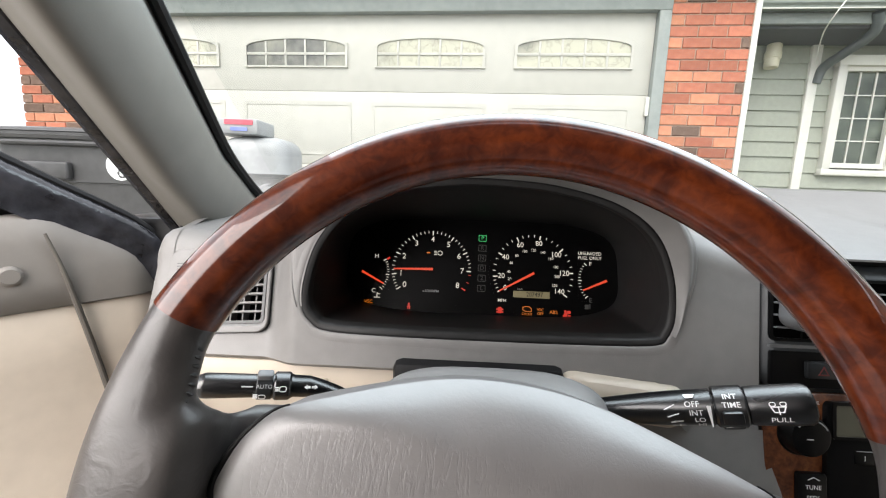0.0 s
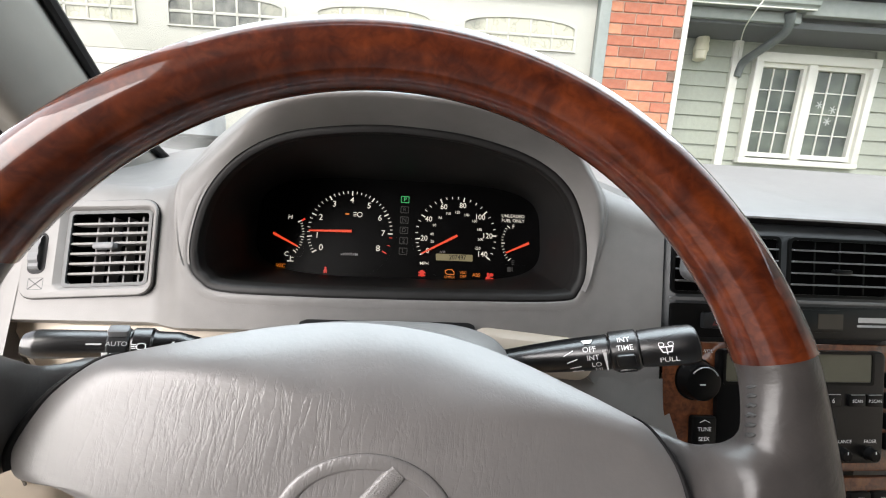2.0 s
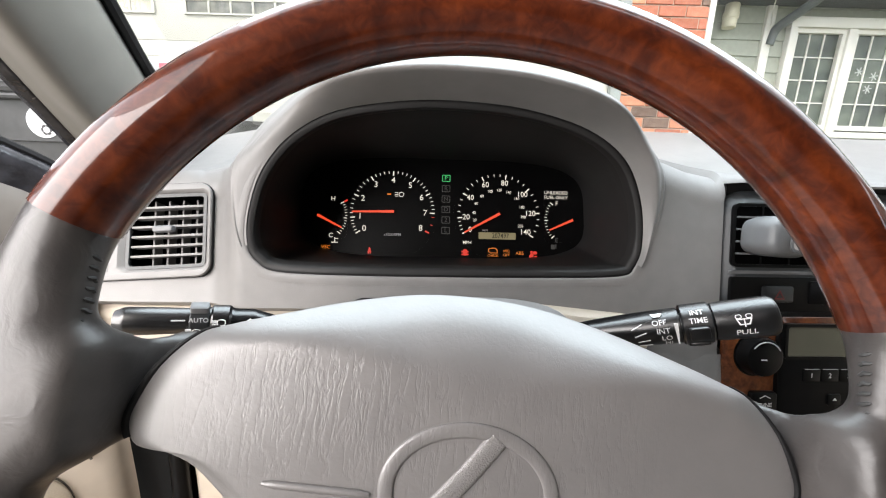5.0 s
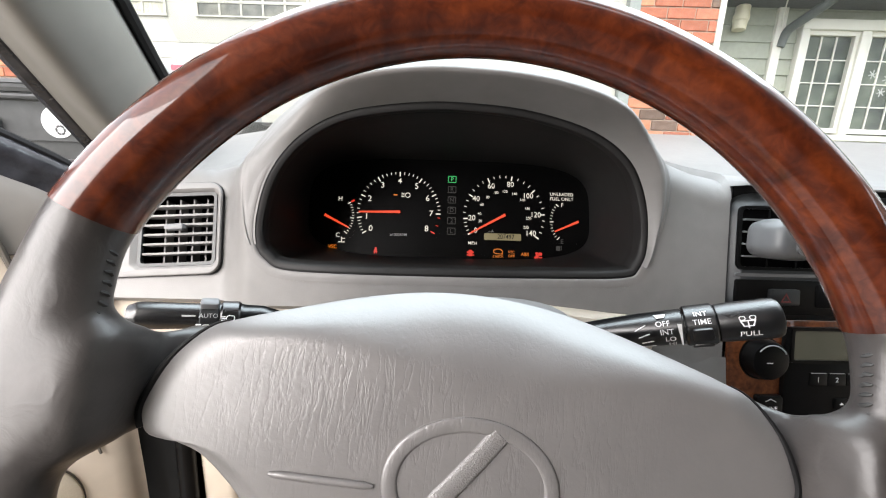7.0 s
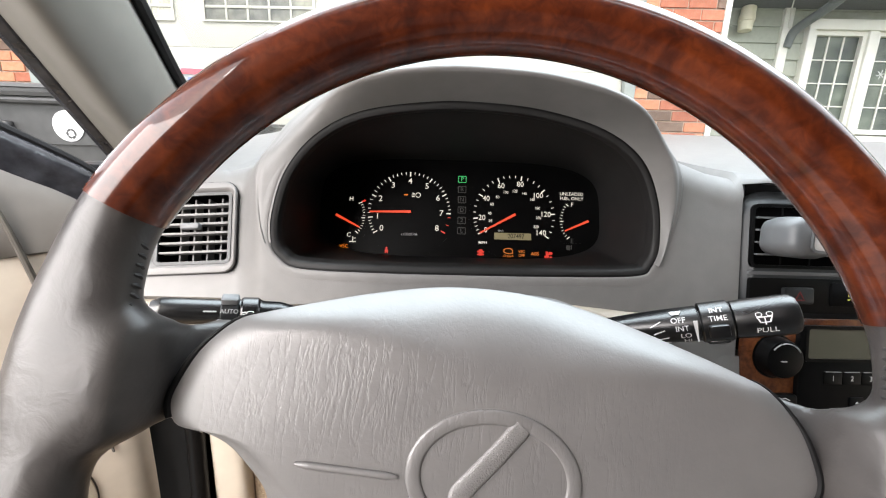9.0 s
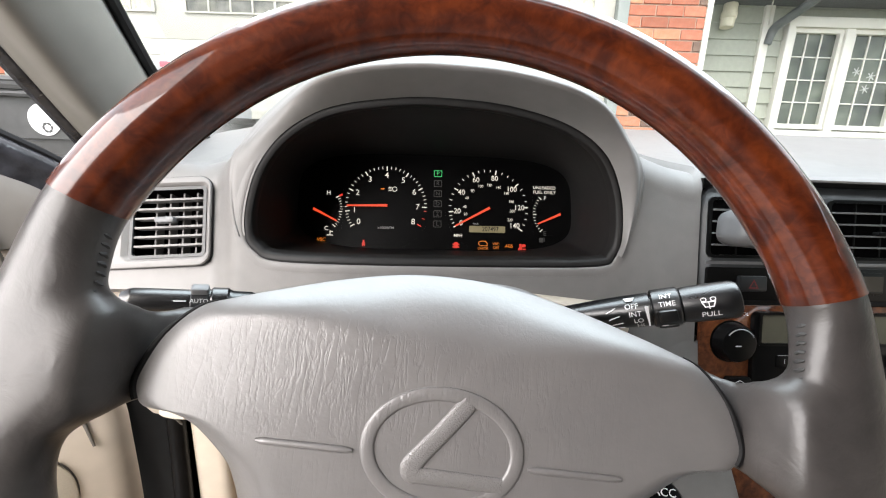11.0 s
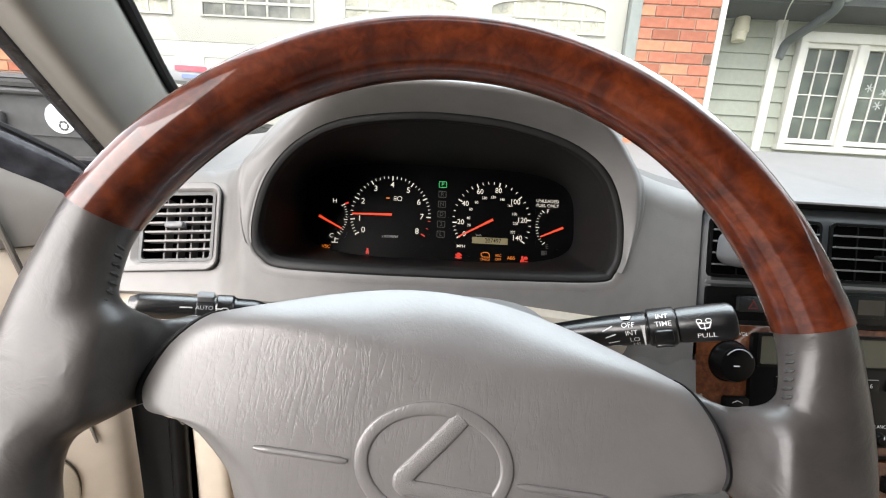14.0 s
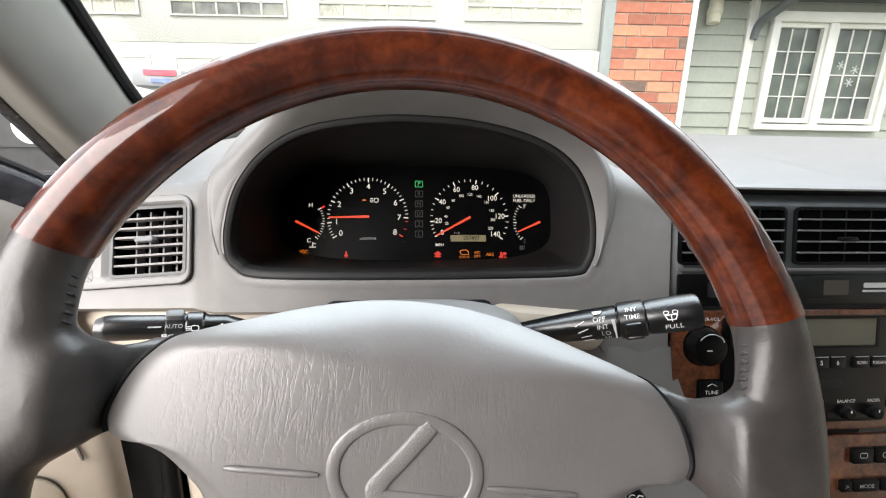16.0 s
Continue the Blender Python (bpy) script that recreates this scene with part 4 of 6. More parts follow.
def lower_dash():
    d = thing("lower_dash_panel", (-0.1, 0.28, 0.60), "cream plastic lower dash panel with a rounded housing round the column", "dash panel")
    rings = []
    for z, y in ((0.884, 0.250), (0.880, 0.234), (0.868, 0.230), (0.84, 0.240), (0.78, 0.268), (0.72, 0.2925), (0.690, 0.303), (0.682, 0.307), (0.678, 0.315), (0.679, 0.34), (0.684, 0.38)):
        rings.append([(x, y + 0.014 * soft(-x, 0.28, 0.343) + 0.03 * soft(-x, 0.345, 0.40) + (0.02 * soft(x, 0.15, 0.2)), z) for x in np.linspace(-0.343 - 0.042 * soft(0.80 - z, 0.0, 0.06), 0.255, 45)])
    part("panel", loft(rings, False), CREAM, d, smooth=50)
    part("panel_seam", tube([(-0.311, 0.307, 0.6785), (-0.318, 0.302, 0.694), (-0.331, 0.2985, 0.712), (-0.342, 0.291, 0.735), (-0.347, 0.275, 0.78), (-0.348, 0.25, 0.845)], 0.0016, 8), DARK_LINE, d)
    bm = plate(rrect(0.125, 0.040, 0.016), 0.052, face_frame((0.133, 0.254, 0.8650), (1, 0, -0.10), (0, 0.1, 1)), 0.012)
    part("column_housing", bm, CREAM, d, "rounded cream housing beside the column")
    bm = plate(rrect(0.060, 0.017, 0.006), 0.004, face_frame((-0.185, 0.233, 0.861), (1, 0, 0), (0, 0.25, 1)), 0.002)
    part("coin_tray", bm, CREAM, d)
    lens = [(0.056 * math.copysign(abs(math.cos(q)) ** 0.7, math.cos(q)), 0.0105 * math.sin(q)) for q in np.linspace(0, 2 * math.pi, 40, endpoint=False)]
    bm = plate(lens, 0.010, face_frame((-0.275, 0.304, 0.702), (1, 0, 0.04), (0, 0.44, 1)), 0.004)
    plate(rrect(0.085, 0.004, 0.0015), 0.012, face_frame((-0.268, 0.3035, 0.703), (1, 0, 0.04), (0, 0.44, 1)), 0.001, bm)
    part("release_handle", bm, CREAM, d, "cream bonnet release handle")
    return d


column()
ignition()
lower_dash()
KNEE = [(0.64, 0.318), (0.69, 0.311), (0.718, 0.305), (0.777, 0.285), (0.83, 0.2755), (0.864, 0.271), (0.885, 0.268)]
solid("knee_panel", loft([[(lerp(z, KNEE) + x, y + 0.2130 + (z - 0.85) * 0.29, z) for z in (0.848, 0.845, 0.840, 0.836, 0.830, 0.82, 0.80, 0.777, 0.74, 0.70, 0.64)] for x, y in ((-0.115, 0.014), (-0.07, -0.0035), (-0.02, -0.0055), (-0.006, -0.006), (-0.001, -0.004), (0.0, 0.0), (0.0, 0.03))], False),
      GREY, "grey plastic knee panel beside the radio stack", "dash panel")


# ---- side air vent ----
def vent_grille(v, m, w, h, slats, posts, material, parent_name="vent"):
    """Slats, posts and box of an air outlet, the box's shade painted near-black, drawn about its middle in the frame m.
    """
    bm = frame_ring(rrect(w + 0.006, h + 0.006, 0.004), rrect(w, h, 0.003), m @ Matrix.Translation((0, 0, -0.003)), 0.0045)
    part("vent_frame", bm, GREY_DARK if material is GREY else material, v)
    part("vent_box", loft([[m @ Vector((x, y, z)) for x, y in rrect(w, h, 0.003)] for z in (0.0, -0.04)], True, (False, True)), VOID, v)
    for k in range(slats):
        y = -h / 2 + h * (k + 1) / (slats + 1)
        part("slat", plate(rrect(w, h / slats * 0.19, 0.0007, 2), 0.010, m @ Matrix.Translation((0, y, -0.010)), 0.0008), material, v)
    for k in range(posts):
        x = -w / 2 + w * (k + 1) / (posts + 1)
        part("fin", plate(rrect(0.0016, h, 0.0005, 2), 0.012, m @ Matrix.Translation((x, 0, -0.024))), material, v)


def side_vent():
    v = thing("side_air_vent", (-0.265, 0.26, 0.90), "grey dashboard air vent with horizontal slats and a small tab", "air vent")
    m = face_frame((-0.2615, 0.2500, 0.9490), (1, 0.0, 0.07), (0, 0.40, 1))
    o = [(x - 0.0135, y) for x, y in rrect(0.111, 0.089, 0.012)]
    i = [(x, y) for x, y in rrect(0.072, 0.070, 0.006)]
    rings = []
    for q, z in ((o, -0.004), (o, 0.001), ([(x * 0.99, y * 0.985) for x, y in o], 0.0024), ([(x * 0.96, y * 0.95) for x, y in o], 0.0028), ([(x * 1.14, y * 1.10) for x, y in i], 0.0028), ([(x * 1.10, y * 1.06) for x, y in i], 0.0016), (i, -0.002), (i, -0.008)):
        rings.append([m @ Vector((x, y, z)) for x, y in q])
    part("bezel", loft(rings, True), GREY, v)
    # black ring draws the groove round the bezel together with its shadow
    part("bezel_groove_shade", loft([[m @ Vector((x * s, y * s, z)) for x, y in o] for s, z in ((1.0, -0.003), (1.0, 0.0004), (1.010, 0.0004), (1.010, -0.003))], True), BLACK_MATT, v)
    wm = m @ Matrix.Translation((-0.0555, -0.004, 0.0026))
    recess = part("wheel_recess", plate(rrect(0.0145, 0.0375, 0.006), 0.0006, wm), BLACK_MATT, v)
    rings = []
    for k in range(13):
        a = radians(-72 + 12 * k)
        rings.append([wm @ Vector((x, 0.0165 * math.sin(a), 0.0005 + 0.0052 * math.cos(a) - (0.0008 if k % 3 == 0 else 0))) for x in (-0.004, -0.0032, 0.0032, 0.004)])
    part("thumb_wheel", loft(rings, False), CLIP_GREY, recess, "ribbed grey vent thumb wheel", smooth=0)
    for p, q in (((-0.0055, -0.0045), (0.0055, 0.0045)), ((-0.0055, 0.0045), (0.0055, -0.0045))):
        part("closed_mark", tube([wm @ Vector((x + 0.001, y - 0.0275, 0.0002)) for x, y in (p, q)], 0.0004, 6), GREY_DARK, v)
    part("closed_mark", frame_ring([(x + 0.001, y - 0.0275) for x, y in rrect(0.0125, 0.0105, 0.001, 2)], [(x + 0.001, y - 0.0275) for x, y in rrect(0.0117, 0.0097, 0.0008, 2)], wm, 0.0003), GREY_DARK, v)
    vent_grille(v, m @ Matrix.Translation((0, 0, -0.002)), 0.0665, 0.0645, 6, 4, GREY)
    for k in range(3):
        part("air_mark", plate(rrect(0.011, 0.0009, 0.0003, 2), 0.0003, wm @ Matrix.Translation((0.001, 0.0265 + 0.003 * k, 0.0002))), GREY_DARK, v, smooth=0)
    tab = plate(rrect(0.018, 0.006, 0.002), 0.006, m @ Matrix.Translation((0.0, 0.001, 0.0005)), 0.0015)
    part("tab", tab, CLIP_GREY, v)
    return v


side_vent()
# end cap of the dashboard
cap = thing("dash_end_panel", (-0.36, 0.28, 0.90), "grey rounded dashboard end panel beside the air vent", "dash panel")
rings = []
for x, back, drop in ((-0.330, 0.0, 0.0004), (-0.337, 0.0002, 0.0008), (-0.343, 0.0012, 0.0025), (-0.348, 0.0035, 0.0060), (-0.352, 0.0080, 0.0115), (-0.3545, 0.015, 0.019), (-0.3555, 0.026, 0.030), (-0.356, 0.06, 0.060)):
    H = pad_top(-0.335) - drop
    ring = [(x, fascia_y(-0.335, z) + back - 0.0006, z) for z in np.linspace(0.80, H - 0.03, 14)]
    yt = ring[-1][1]
    ring += [(x, yt + 0.022 * (1 - math.cos(a)), H - 0.03 + 0.03 * math.sin(a)) for a in np.linspace(0, math.pi / 2, 9)[1:]]
    ring += [(x, yt + 0.03 + 0.05 * k, H + 0.0125 * k) for k in range(5)]
    rings.append(ring)
part("panel", loft(rings, False), GREY, cap, smooth=60)


# ---- centre stack ----
STACK = face_frame((0.0, 0.205, 0.85), (1, 0, 0), (0, 0.2, 1))


def on(x, z, h=0.0):
    return STACK @ Matrix.Translation((x, (z - 0.85) * 1.0198, h))


def centre_stack():
    s = thing("centre_stack", (0.39, 0.23, 0.66), "charcoal centre stack with two air vents and burl wood trim", "centre console")
    bm = loft([[on(0.395 + x, 0.9425 + z, h).translation for x, z in rrect(w, hh, r, 8)] for w, hh, r, h in ((0.264, 0.122, 0.026, -0.03), (0.264, 0.122, 0.026, -0.0105), (0.2625, 0.1205, 0.025, -0.0085), (0.257, 0.115, 0.023, -0.0055), (0.245, 0.100, 0.012, 0.0010), (0.242, 0.097, 0.011, 0.0018), (0.2, 0.08, 0.010, 0.0018))], True, (False, True))
    # matt black strip added as the shadow between dash pad and bezel
    part("pad_gap", box((0.2635, 0.250, 0.985), (0.530, 0.262, 1.0105)), BLACK_MATT, s, "black strip put in for the shadow in the gap under the dash pad")
    part("bezel", bm, BEZEL, s, "charcoal plastic bezel round the vents")
    for x in (0.3245, 0.448):
        vent = part("air_outlet", frame_ring(rrect(0.115, 0.060, 0.006), rrect(0.109, 0.054, 0.004), on(x, 0.9610, 0.001), 0.003), BLACK, s)
        # flat plate whose blackness replaces the shade of a deep outlet
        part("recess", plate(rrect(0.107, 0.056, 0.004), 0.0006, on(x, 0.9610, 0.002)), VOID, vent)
        for k in range(4):
            part("slat", plate(rrect(0.107, 0.0017, 0.0006, 2), 0.0032, on(x, 0.9610 - 0.0168 + 0.0112 * k, 0.0026), 0.0006), CLIP_GREY, vent)
        for k in (-1, 0, 1):
            part("fin", plate(rrect(0.0014, 0.054, 0.0004, 2), 0.001, on(x + 0.028 * k, 0.9610, 0.0026)), BLACK, vent)
        part("tab", plate(rrect(0.018, 0.0045, 0.002, 3), 0.006, on(x, 0.958, 0.003), 0.0012), BLACK, vent)
    part("groove", plate(rrect(0.262, 0.0032, 0.001, 2), 0.0014, on(0.397, 0.9270, 0.002), 0.0008), CLIP_GREY, s)
    strip = part("switch_strip", plate(rrect(0.258, 0.033, 0.003), 0.003, on(0.397, 0.9065, 0.0), 0.001), BLACK, s)
    hz = part("hazard_button", plate(rrect(0.029, 0.0155, 0.002), 0.005, on(0.3135, 0.907, 0.002), 0.0015), CHARCOAL, s, "black hazard button with a dark red triangle")
    part("triangle", frame_ring([(0, 0.005), (-0.0052, -0.004), (0.0052, -0.004)], [(0, 0.0028), (-0.0033, -0.0028), (0.0033, -0.0028)], on(0.3135, 0.9065, 0.0072), 0.0002), surf("dark_red_print", (0.14, 0.02, 0.02), (0.16, 0.03, 0.03)), hz)
    part("clock_window", plate(rrect(0.108, 0.0225, 0.003), 0.0015, on(0.400, 0.9085, 0.0025), 0.0006), BLACK, s)
    for dz in (-0.0019, 0.0019):
        part("numeral", plate(rrect(0.0009, 0.0009, 0.0003, 2), 0.0003, on(0.3725, 0.9065 + dz, 0.0042)), LIT_CLOCK, s, smooth=0)
    lettering("5", 0.0105, on(0.3645, 0.9065, 0.0042), LIT_CLOCK, s, name="numeral", stretch=0.75)
    part("clock_lcd", plate(rrect(0.028, 0.015, 0.001), 0.0006, on(0.4395, 0.9085, 0.0038)), surf("clock_lcd", (0.035, 0.030, 0.022), (0.045, 0.038, 0.03)), s)
    part("maker_bar", plate(rrect(0.045, 0.0052, 0.001, 2), 0.0004, on(0.4945, 0.9105, 0.003)), SILVER, strip, smooth=0)
    part("maker_bar", plate(rrect(0.047, 0.0022, 0.0006, 2), 0.0004, on(0.4945, 0.9045, 0.003)), GREY_INK, strip, smooth=0)
    part("wood_trim", plate(rrect(0.262, 0.130, 0.004), 0.004, on(0.3965, 0.8215, -0.003), 0.0015), WOOD_TRIM, s, "burl wood radio surround")
    part("lower_wood", plate(rrect(0.262, 0.075, 0.004), 0.004, on(0.400, 0.7145, -0.004), 0.0015), WOOD_TRIM, s, "burl wood climate panel")
    part("back_box", box((0.272, 0.222, 0.62), (0.53, 0.34, 0.875)), BLACK_MATT, s)
    for x, z, w in ((0.4815, 0.7295, 0.024), (0.508, 0.7295, 0.024), (0.464, 0.697, 0.012), (0.487, 0.697, 0.030), (0.515, 0.697, 0.022)):
        part("climate_button", plate(rrect(w, 0.017 if z > 0.71 else 0.0125, 0.002), 0.004, on(x, z, 0.0), 0.001), BLACK, s)
    lettering("MODE", 0.0060, on(0.487, 0.697, 0.0044), GREY_INK, s)
    lettering("A/C", 0.0060, on(0.514, 0.697, 0.0044), GREY_INK, s)
    lettering(">", 0.0075, on(0.464, 0.697, 0.0044), GREY_INK, s)
    for x in (0.4815, 0.508):
        part("demist_symbol", frame_ring(rrect(0.009, 0.006, 0.002, 3), rrect(0.0076, 0.0046, 0.0014, 3), on(x, 0.7305, 0.0042), 0.0002), GREY_INK, s, smooth=0)
    return s


def radio():
    r = thing("car_radio", (0.41, 0.21, 0.76), "black car radio with tuning rocker, round volume knob and green-grey display", "car radio")
    part("front", plate(rrect(0.184, 0.113, 0.006), 0.006, on(0.4095, 0.8240, 0.0), 0.0015), BLACK, r)
    part("display_frame", frame_ring(rrect(0.166, 0.034, 0.003), rrect(0.160, 0.028, 0.002), on(0.405, 0.8630, 0.006), 0.001), BLACK, r)
    part("display", plate(rrect(0.160, 0.028, 0.002), 0.0008, on(0.405, 0.8630, 0.0055)), surf("radio_lcd", (0.085, 0.085, 0.062), (0.10, 0.098, 0.072), 20, 0.12), r, "dim green-grey display")
    x0 = 0.338
    for k in range(6):
        x = 0.3505 + 0.0185 * k
        b = part("preset_button", plate(rrect(0.0178, 0.0125, 0.001), 0.0012, on(x, 0.8315, 0.0055), 0.0004), BLACK, r)
        part("key_line", plate(rrect(0.0150, 0.0006, 0.0002, 2), 0.0003, on(x, 0.8372, 0.0067)), GREY_INK, b, smooth=0)
        lettering(str(k + 1), 0.0066, on(x, 0.8310, 0.0069), WHITE_INK, b, name="numeral")
    for k, body in enumerate(("SCAN", "P.SCAN")):
        b = part("scan_button", plate(rrect(0.0185, 0.0125, 0.001), 0.0022, on(0.469 + 0.0200 * k, 0.8315, 0.0055), 0.0006), BLACK, r)
        lettering(body, 0.0046, on(0.469 + 0.0200 * k, 0.8310, 0.0079), WHITE_INK, b)
        part("key_line", plate(rrect(0.0150, 0.0006, 0.0002, 2), 0.0003, on(0.469 + 0.02 * k, 0.8372, 0.0076)), GREY_INK, b, smooth=0)
    e = part("eject_button", plate(rrect(0.013, 0.0105, 0.001), 0.0022, on(0.374, 0.8085, 0.0055), 0.0006), BLACK, r)
    part("eject_symbol", plate([(-0.002, -0.0005), (0.002, -0.0005), (0, 0.002)], 0.0003, on(0.374, 0.8085, 0.0078)), WHITE_INK, e, smooth=0)
    part("slot", plate(rrect(0.060, 0.011, 0.002), 0.0012, on(0.4185, 0.8085, 0.0055), 0.0004), BLACK_MATT, r)
    for x, body in ((0.3605, "BASS"), (0.393, "MID"), (0.424, "TREB"), (0.455, "BALANCE"), (0.4865, "FADER")):
        lettering(body, 0.0048, on(x, 0.7905, 0.0064), WHITE_INK, r)
        k = part("tone_knob", turned(on(x, 0.7785, 0.006).translation, on(x, 0.7785, 0.012).translation, [(0, 0.0075), (0.1, 0.0068), (0.85, 0.0060), (1, 0.005)], 20), BLACK, r)
        part("mark", plate(rrect(0.0009, 0.003, 0.0003, 2), 0.0003, on(x, 0.7815, 0.0121)), WHITE_INK, k, smooth=0)
    kn = part("volume_knob", turned(on(0.2973, 0.8496, 0.0).translation, on(0.2973, 0.8496, 0.014).translation, [(0, 0.0215), (0.08, 0.0212), (0.1, 0.0195), (0.8, 0.0180), (0.95, 0.0172), (1, 0.0155)], 40), BLACK, r, "round black volume knob")
    part("arc_mark", tube([on(0.2973 + 0.0150 * math.cos(a), 0.8496 + 0.0150 * math.sin(a) / 1.0198, 0.0142).translation for a in np.linspace(0.5, 2.5, 16)], 0.0006, 6), SILVER, kn)
    part("mark", plate(rrect(0.0060, 0.0010, 0.0004, 2), 0.0003, on(0.2953, 0.8481, 0.0141)), WHITE_INK, kn, smooth=0)
    lettering("PWR-VOL", 0.0050, on(0.304, 0.8765, 0.0015), WHITE_INK, r)
    rk = part("tuning_rocker", plate(rrect(0.0260, 0.0430, 0.003), 0.006, on(0.3053, 0.7940, 0.0), 0.002), BLACK, r, "black rocker marked tune, seek, track")
    for k, body in enumerate(("TUNE", "SEEK", "TRACK")):
        lettering(body, 0.0056, on(0.3053, 0.8030 - 0.0092 * k, 0.0062), WHITE_INK, rk)
    for y, f in ((0.8105, 1), (0.7775, -1)):
        bm = plate([(-0.005, -0.0012 * f), (0, 0.0012 * f), (0, 0.0020 * f), (-0.0055, -0.0008 * f)], 0.0003, on(0.3053, y, 0.0062))
        plate([(0.005, -0.0012 * f), (0, 0.0012 * f), (0, 0.0020 * f), (0.0055, -0.0008 * f)], 0.0003, on(0.3053, y, 0.0062), bm=bm)
        part("arrow", bm, WHITE_INK, rk, smooth=0)
    for k, body in enumerate(("AM", "FM", "TAPE", "CD")):
        b = part("source_button", plate(rrect(0.022, 0.017, 0.0035), 0.006, on(0.5165, 0.850 - 0.0205 * k, 0.0), 0.0012), BLACK, r)
        lettering(body, 0.0066, on(0.5175, 0.850 - 0.0205 * k, 0.0063), WHITE_INK, b)
    return r


centre_stack()
radio()


def vent_clip():
    c = thing("vent_clip_freshener", (0.298, 0.215, 0.943), "light grey clip-on air freshener on the air vent", "air freshener")
    m = on(0.2925, 0.9600, 0.003) @ Matrix.Rotation(radians(-4), 4, "Z") @ Matrix.Rotation(radians(10), 4, "Y")
    rings = []
    for z, s in ((0, 0.86), (0.008, 0.97), (0.016, 1.0), (0.026, 0.97), (0.031, 0.88), (0.033, 0.75)):
        rings.append([m @ Vector((x * s, y * s, z)) for x, y in rrect(0.046, 0.036, 0.012, 7)])
    body = part("body", loft(rings, True, (True, True)), CLIP_GREY, c, smooth=60)
    part("window_frame", frame_ring(rrect(0.025, 0.023, 0.005), rrect(0.021, 0.019, 0.004), m @ Matrix.Translation((0.007, -0.001, 0.0325)), 0.0022), CLIP_GREY, body)
    part("window", plate(rrect(0.021, 0.019, 0.004), 0.0012, m @ Matrix.Translation((0.007, -0.001, 0.0325)), 0.0004), surf("clear_gel", (0.45, 0.43, 0.42), (0.62, 0.60, 0.58), 90, 0.08), body, "shiny clear gel window")
    return c


vent_clip()


# ---- windscreen pillar, screen and body shell ----
def pillar():
    p = thing("windscreen_pillar", (-0.41, 0.40, 1.0), "pale grey-green trimmed windscreen pillar with black rubber seals", "car pillar")
    outer0, outer1 = Vector((-0.412, 0.37, 1.015)), Vector((-0.309, 0.0, 1.264))
    inner0, inner1 = Vector((-0.352, 0.47, 1.007)), Vector((-0.248, 0.0, 1.347))
    rings = []
    for t in (-0.16, -0.06, 0.0, 0.1, 0.25, 0.5, 0.75, 1.0, 1.15):
        a = outer0 + (outer1 - outer0) * t
        b = inner0 + (inner1 - inner0) * t
        if t < 0.30:
            b = b + Vector((0.065, 0.05, -0.012)) * ((0.30 - t) / 0.46) ** 1.8
        mid = a * 0.55 + b * 0.45 + Vector((0.030, -0.050, -0.030))
        line = [a + Vector((-0.02, 0.03, -0.01)), a, a * 0.6 + mid * 0.4 + Vector((0.002, -0.004, 0)), mid, mid * 0.55 + b * 0.45 + Vector((0.012, -0.010, -0.006)), mid * 0.18 + b * 0.82 + Vector((0.010, -0.004, -0.003)), b, b + Vector((-0.01, 0.03, 0.01))]
        rings.append(smooth_line(line, 6))
    part("trim", loft(rings, False), PILLAR, p, smooth=180)
    part("door_seal", tube([outer0 + (outer1 - outer0) * t + Vector((-0.011, 0.012, 0.002)) for t in np.linspace(-0.18, 1.15, 24)], 0.0115, 10), RUBBER, p, "black rubber door seal")
    edge = [inner0 + (inner1 - inner0) * t + (Vector((0.065, 0.05, -0.012)) * ((0.30 - t) / 0.46) ** 1.8 if t < 0.30 else Vector((0, 0, 0))) + Vector((0.004, 0.006, 0.003)) for t in np.linspace(-0.16, 1.15, 40)]
    part("screen_edge", tube(edge, 0.006, 8), BLACK_MATT, p, "black screen border")
    return p


pillar()


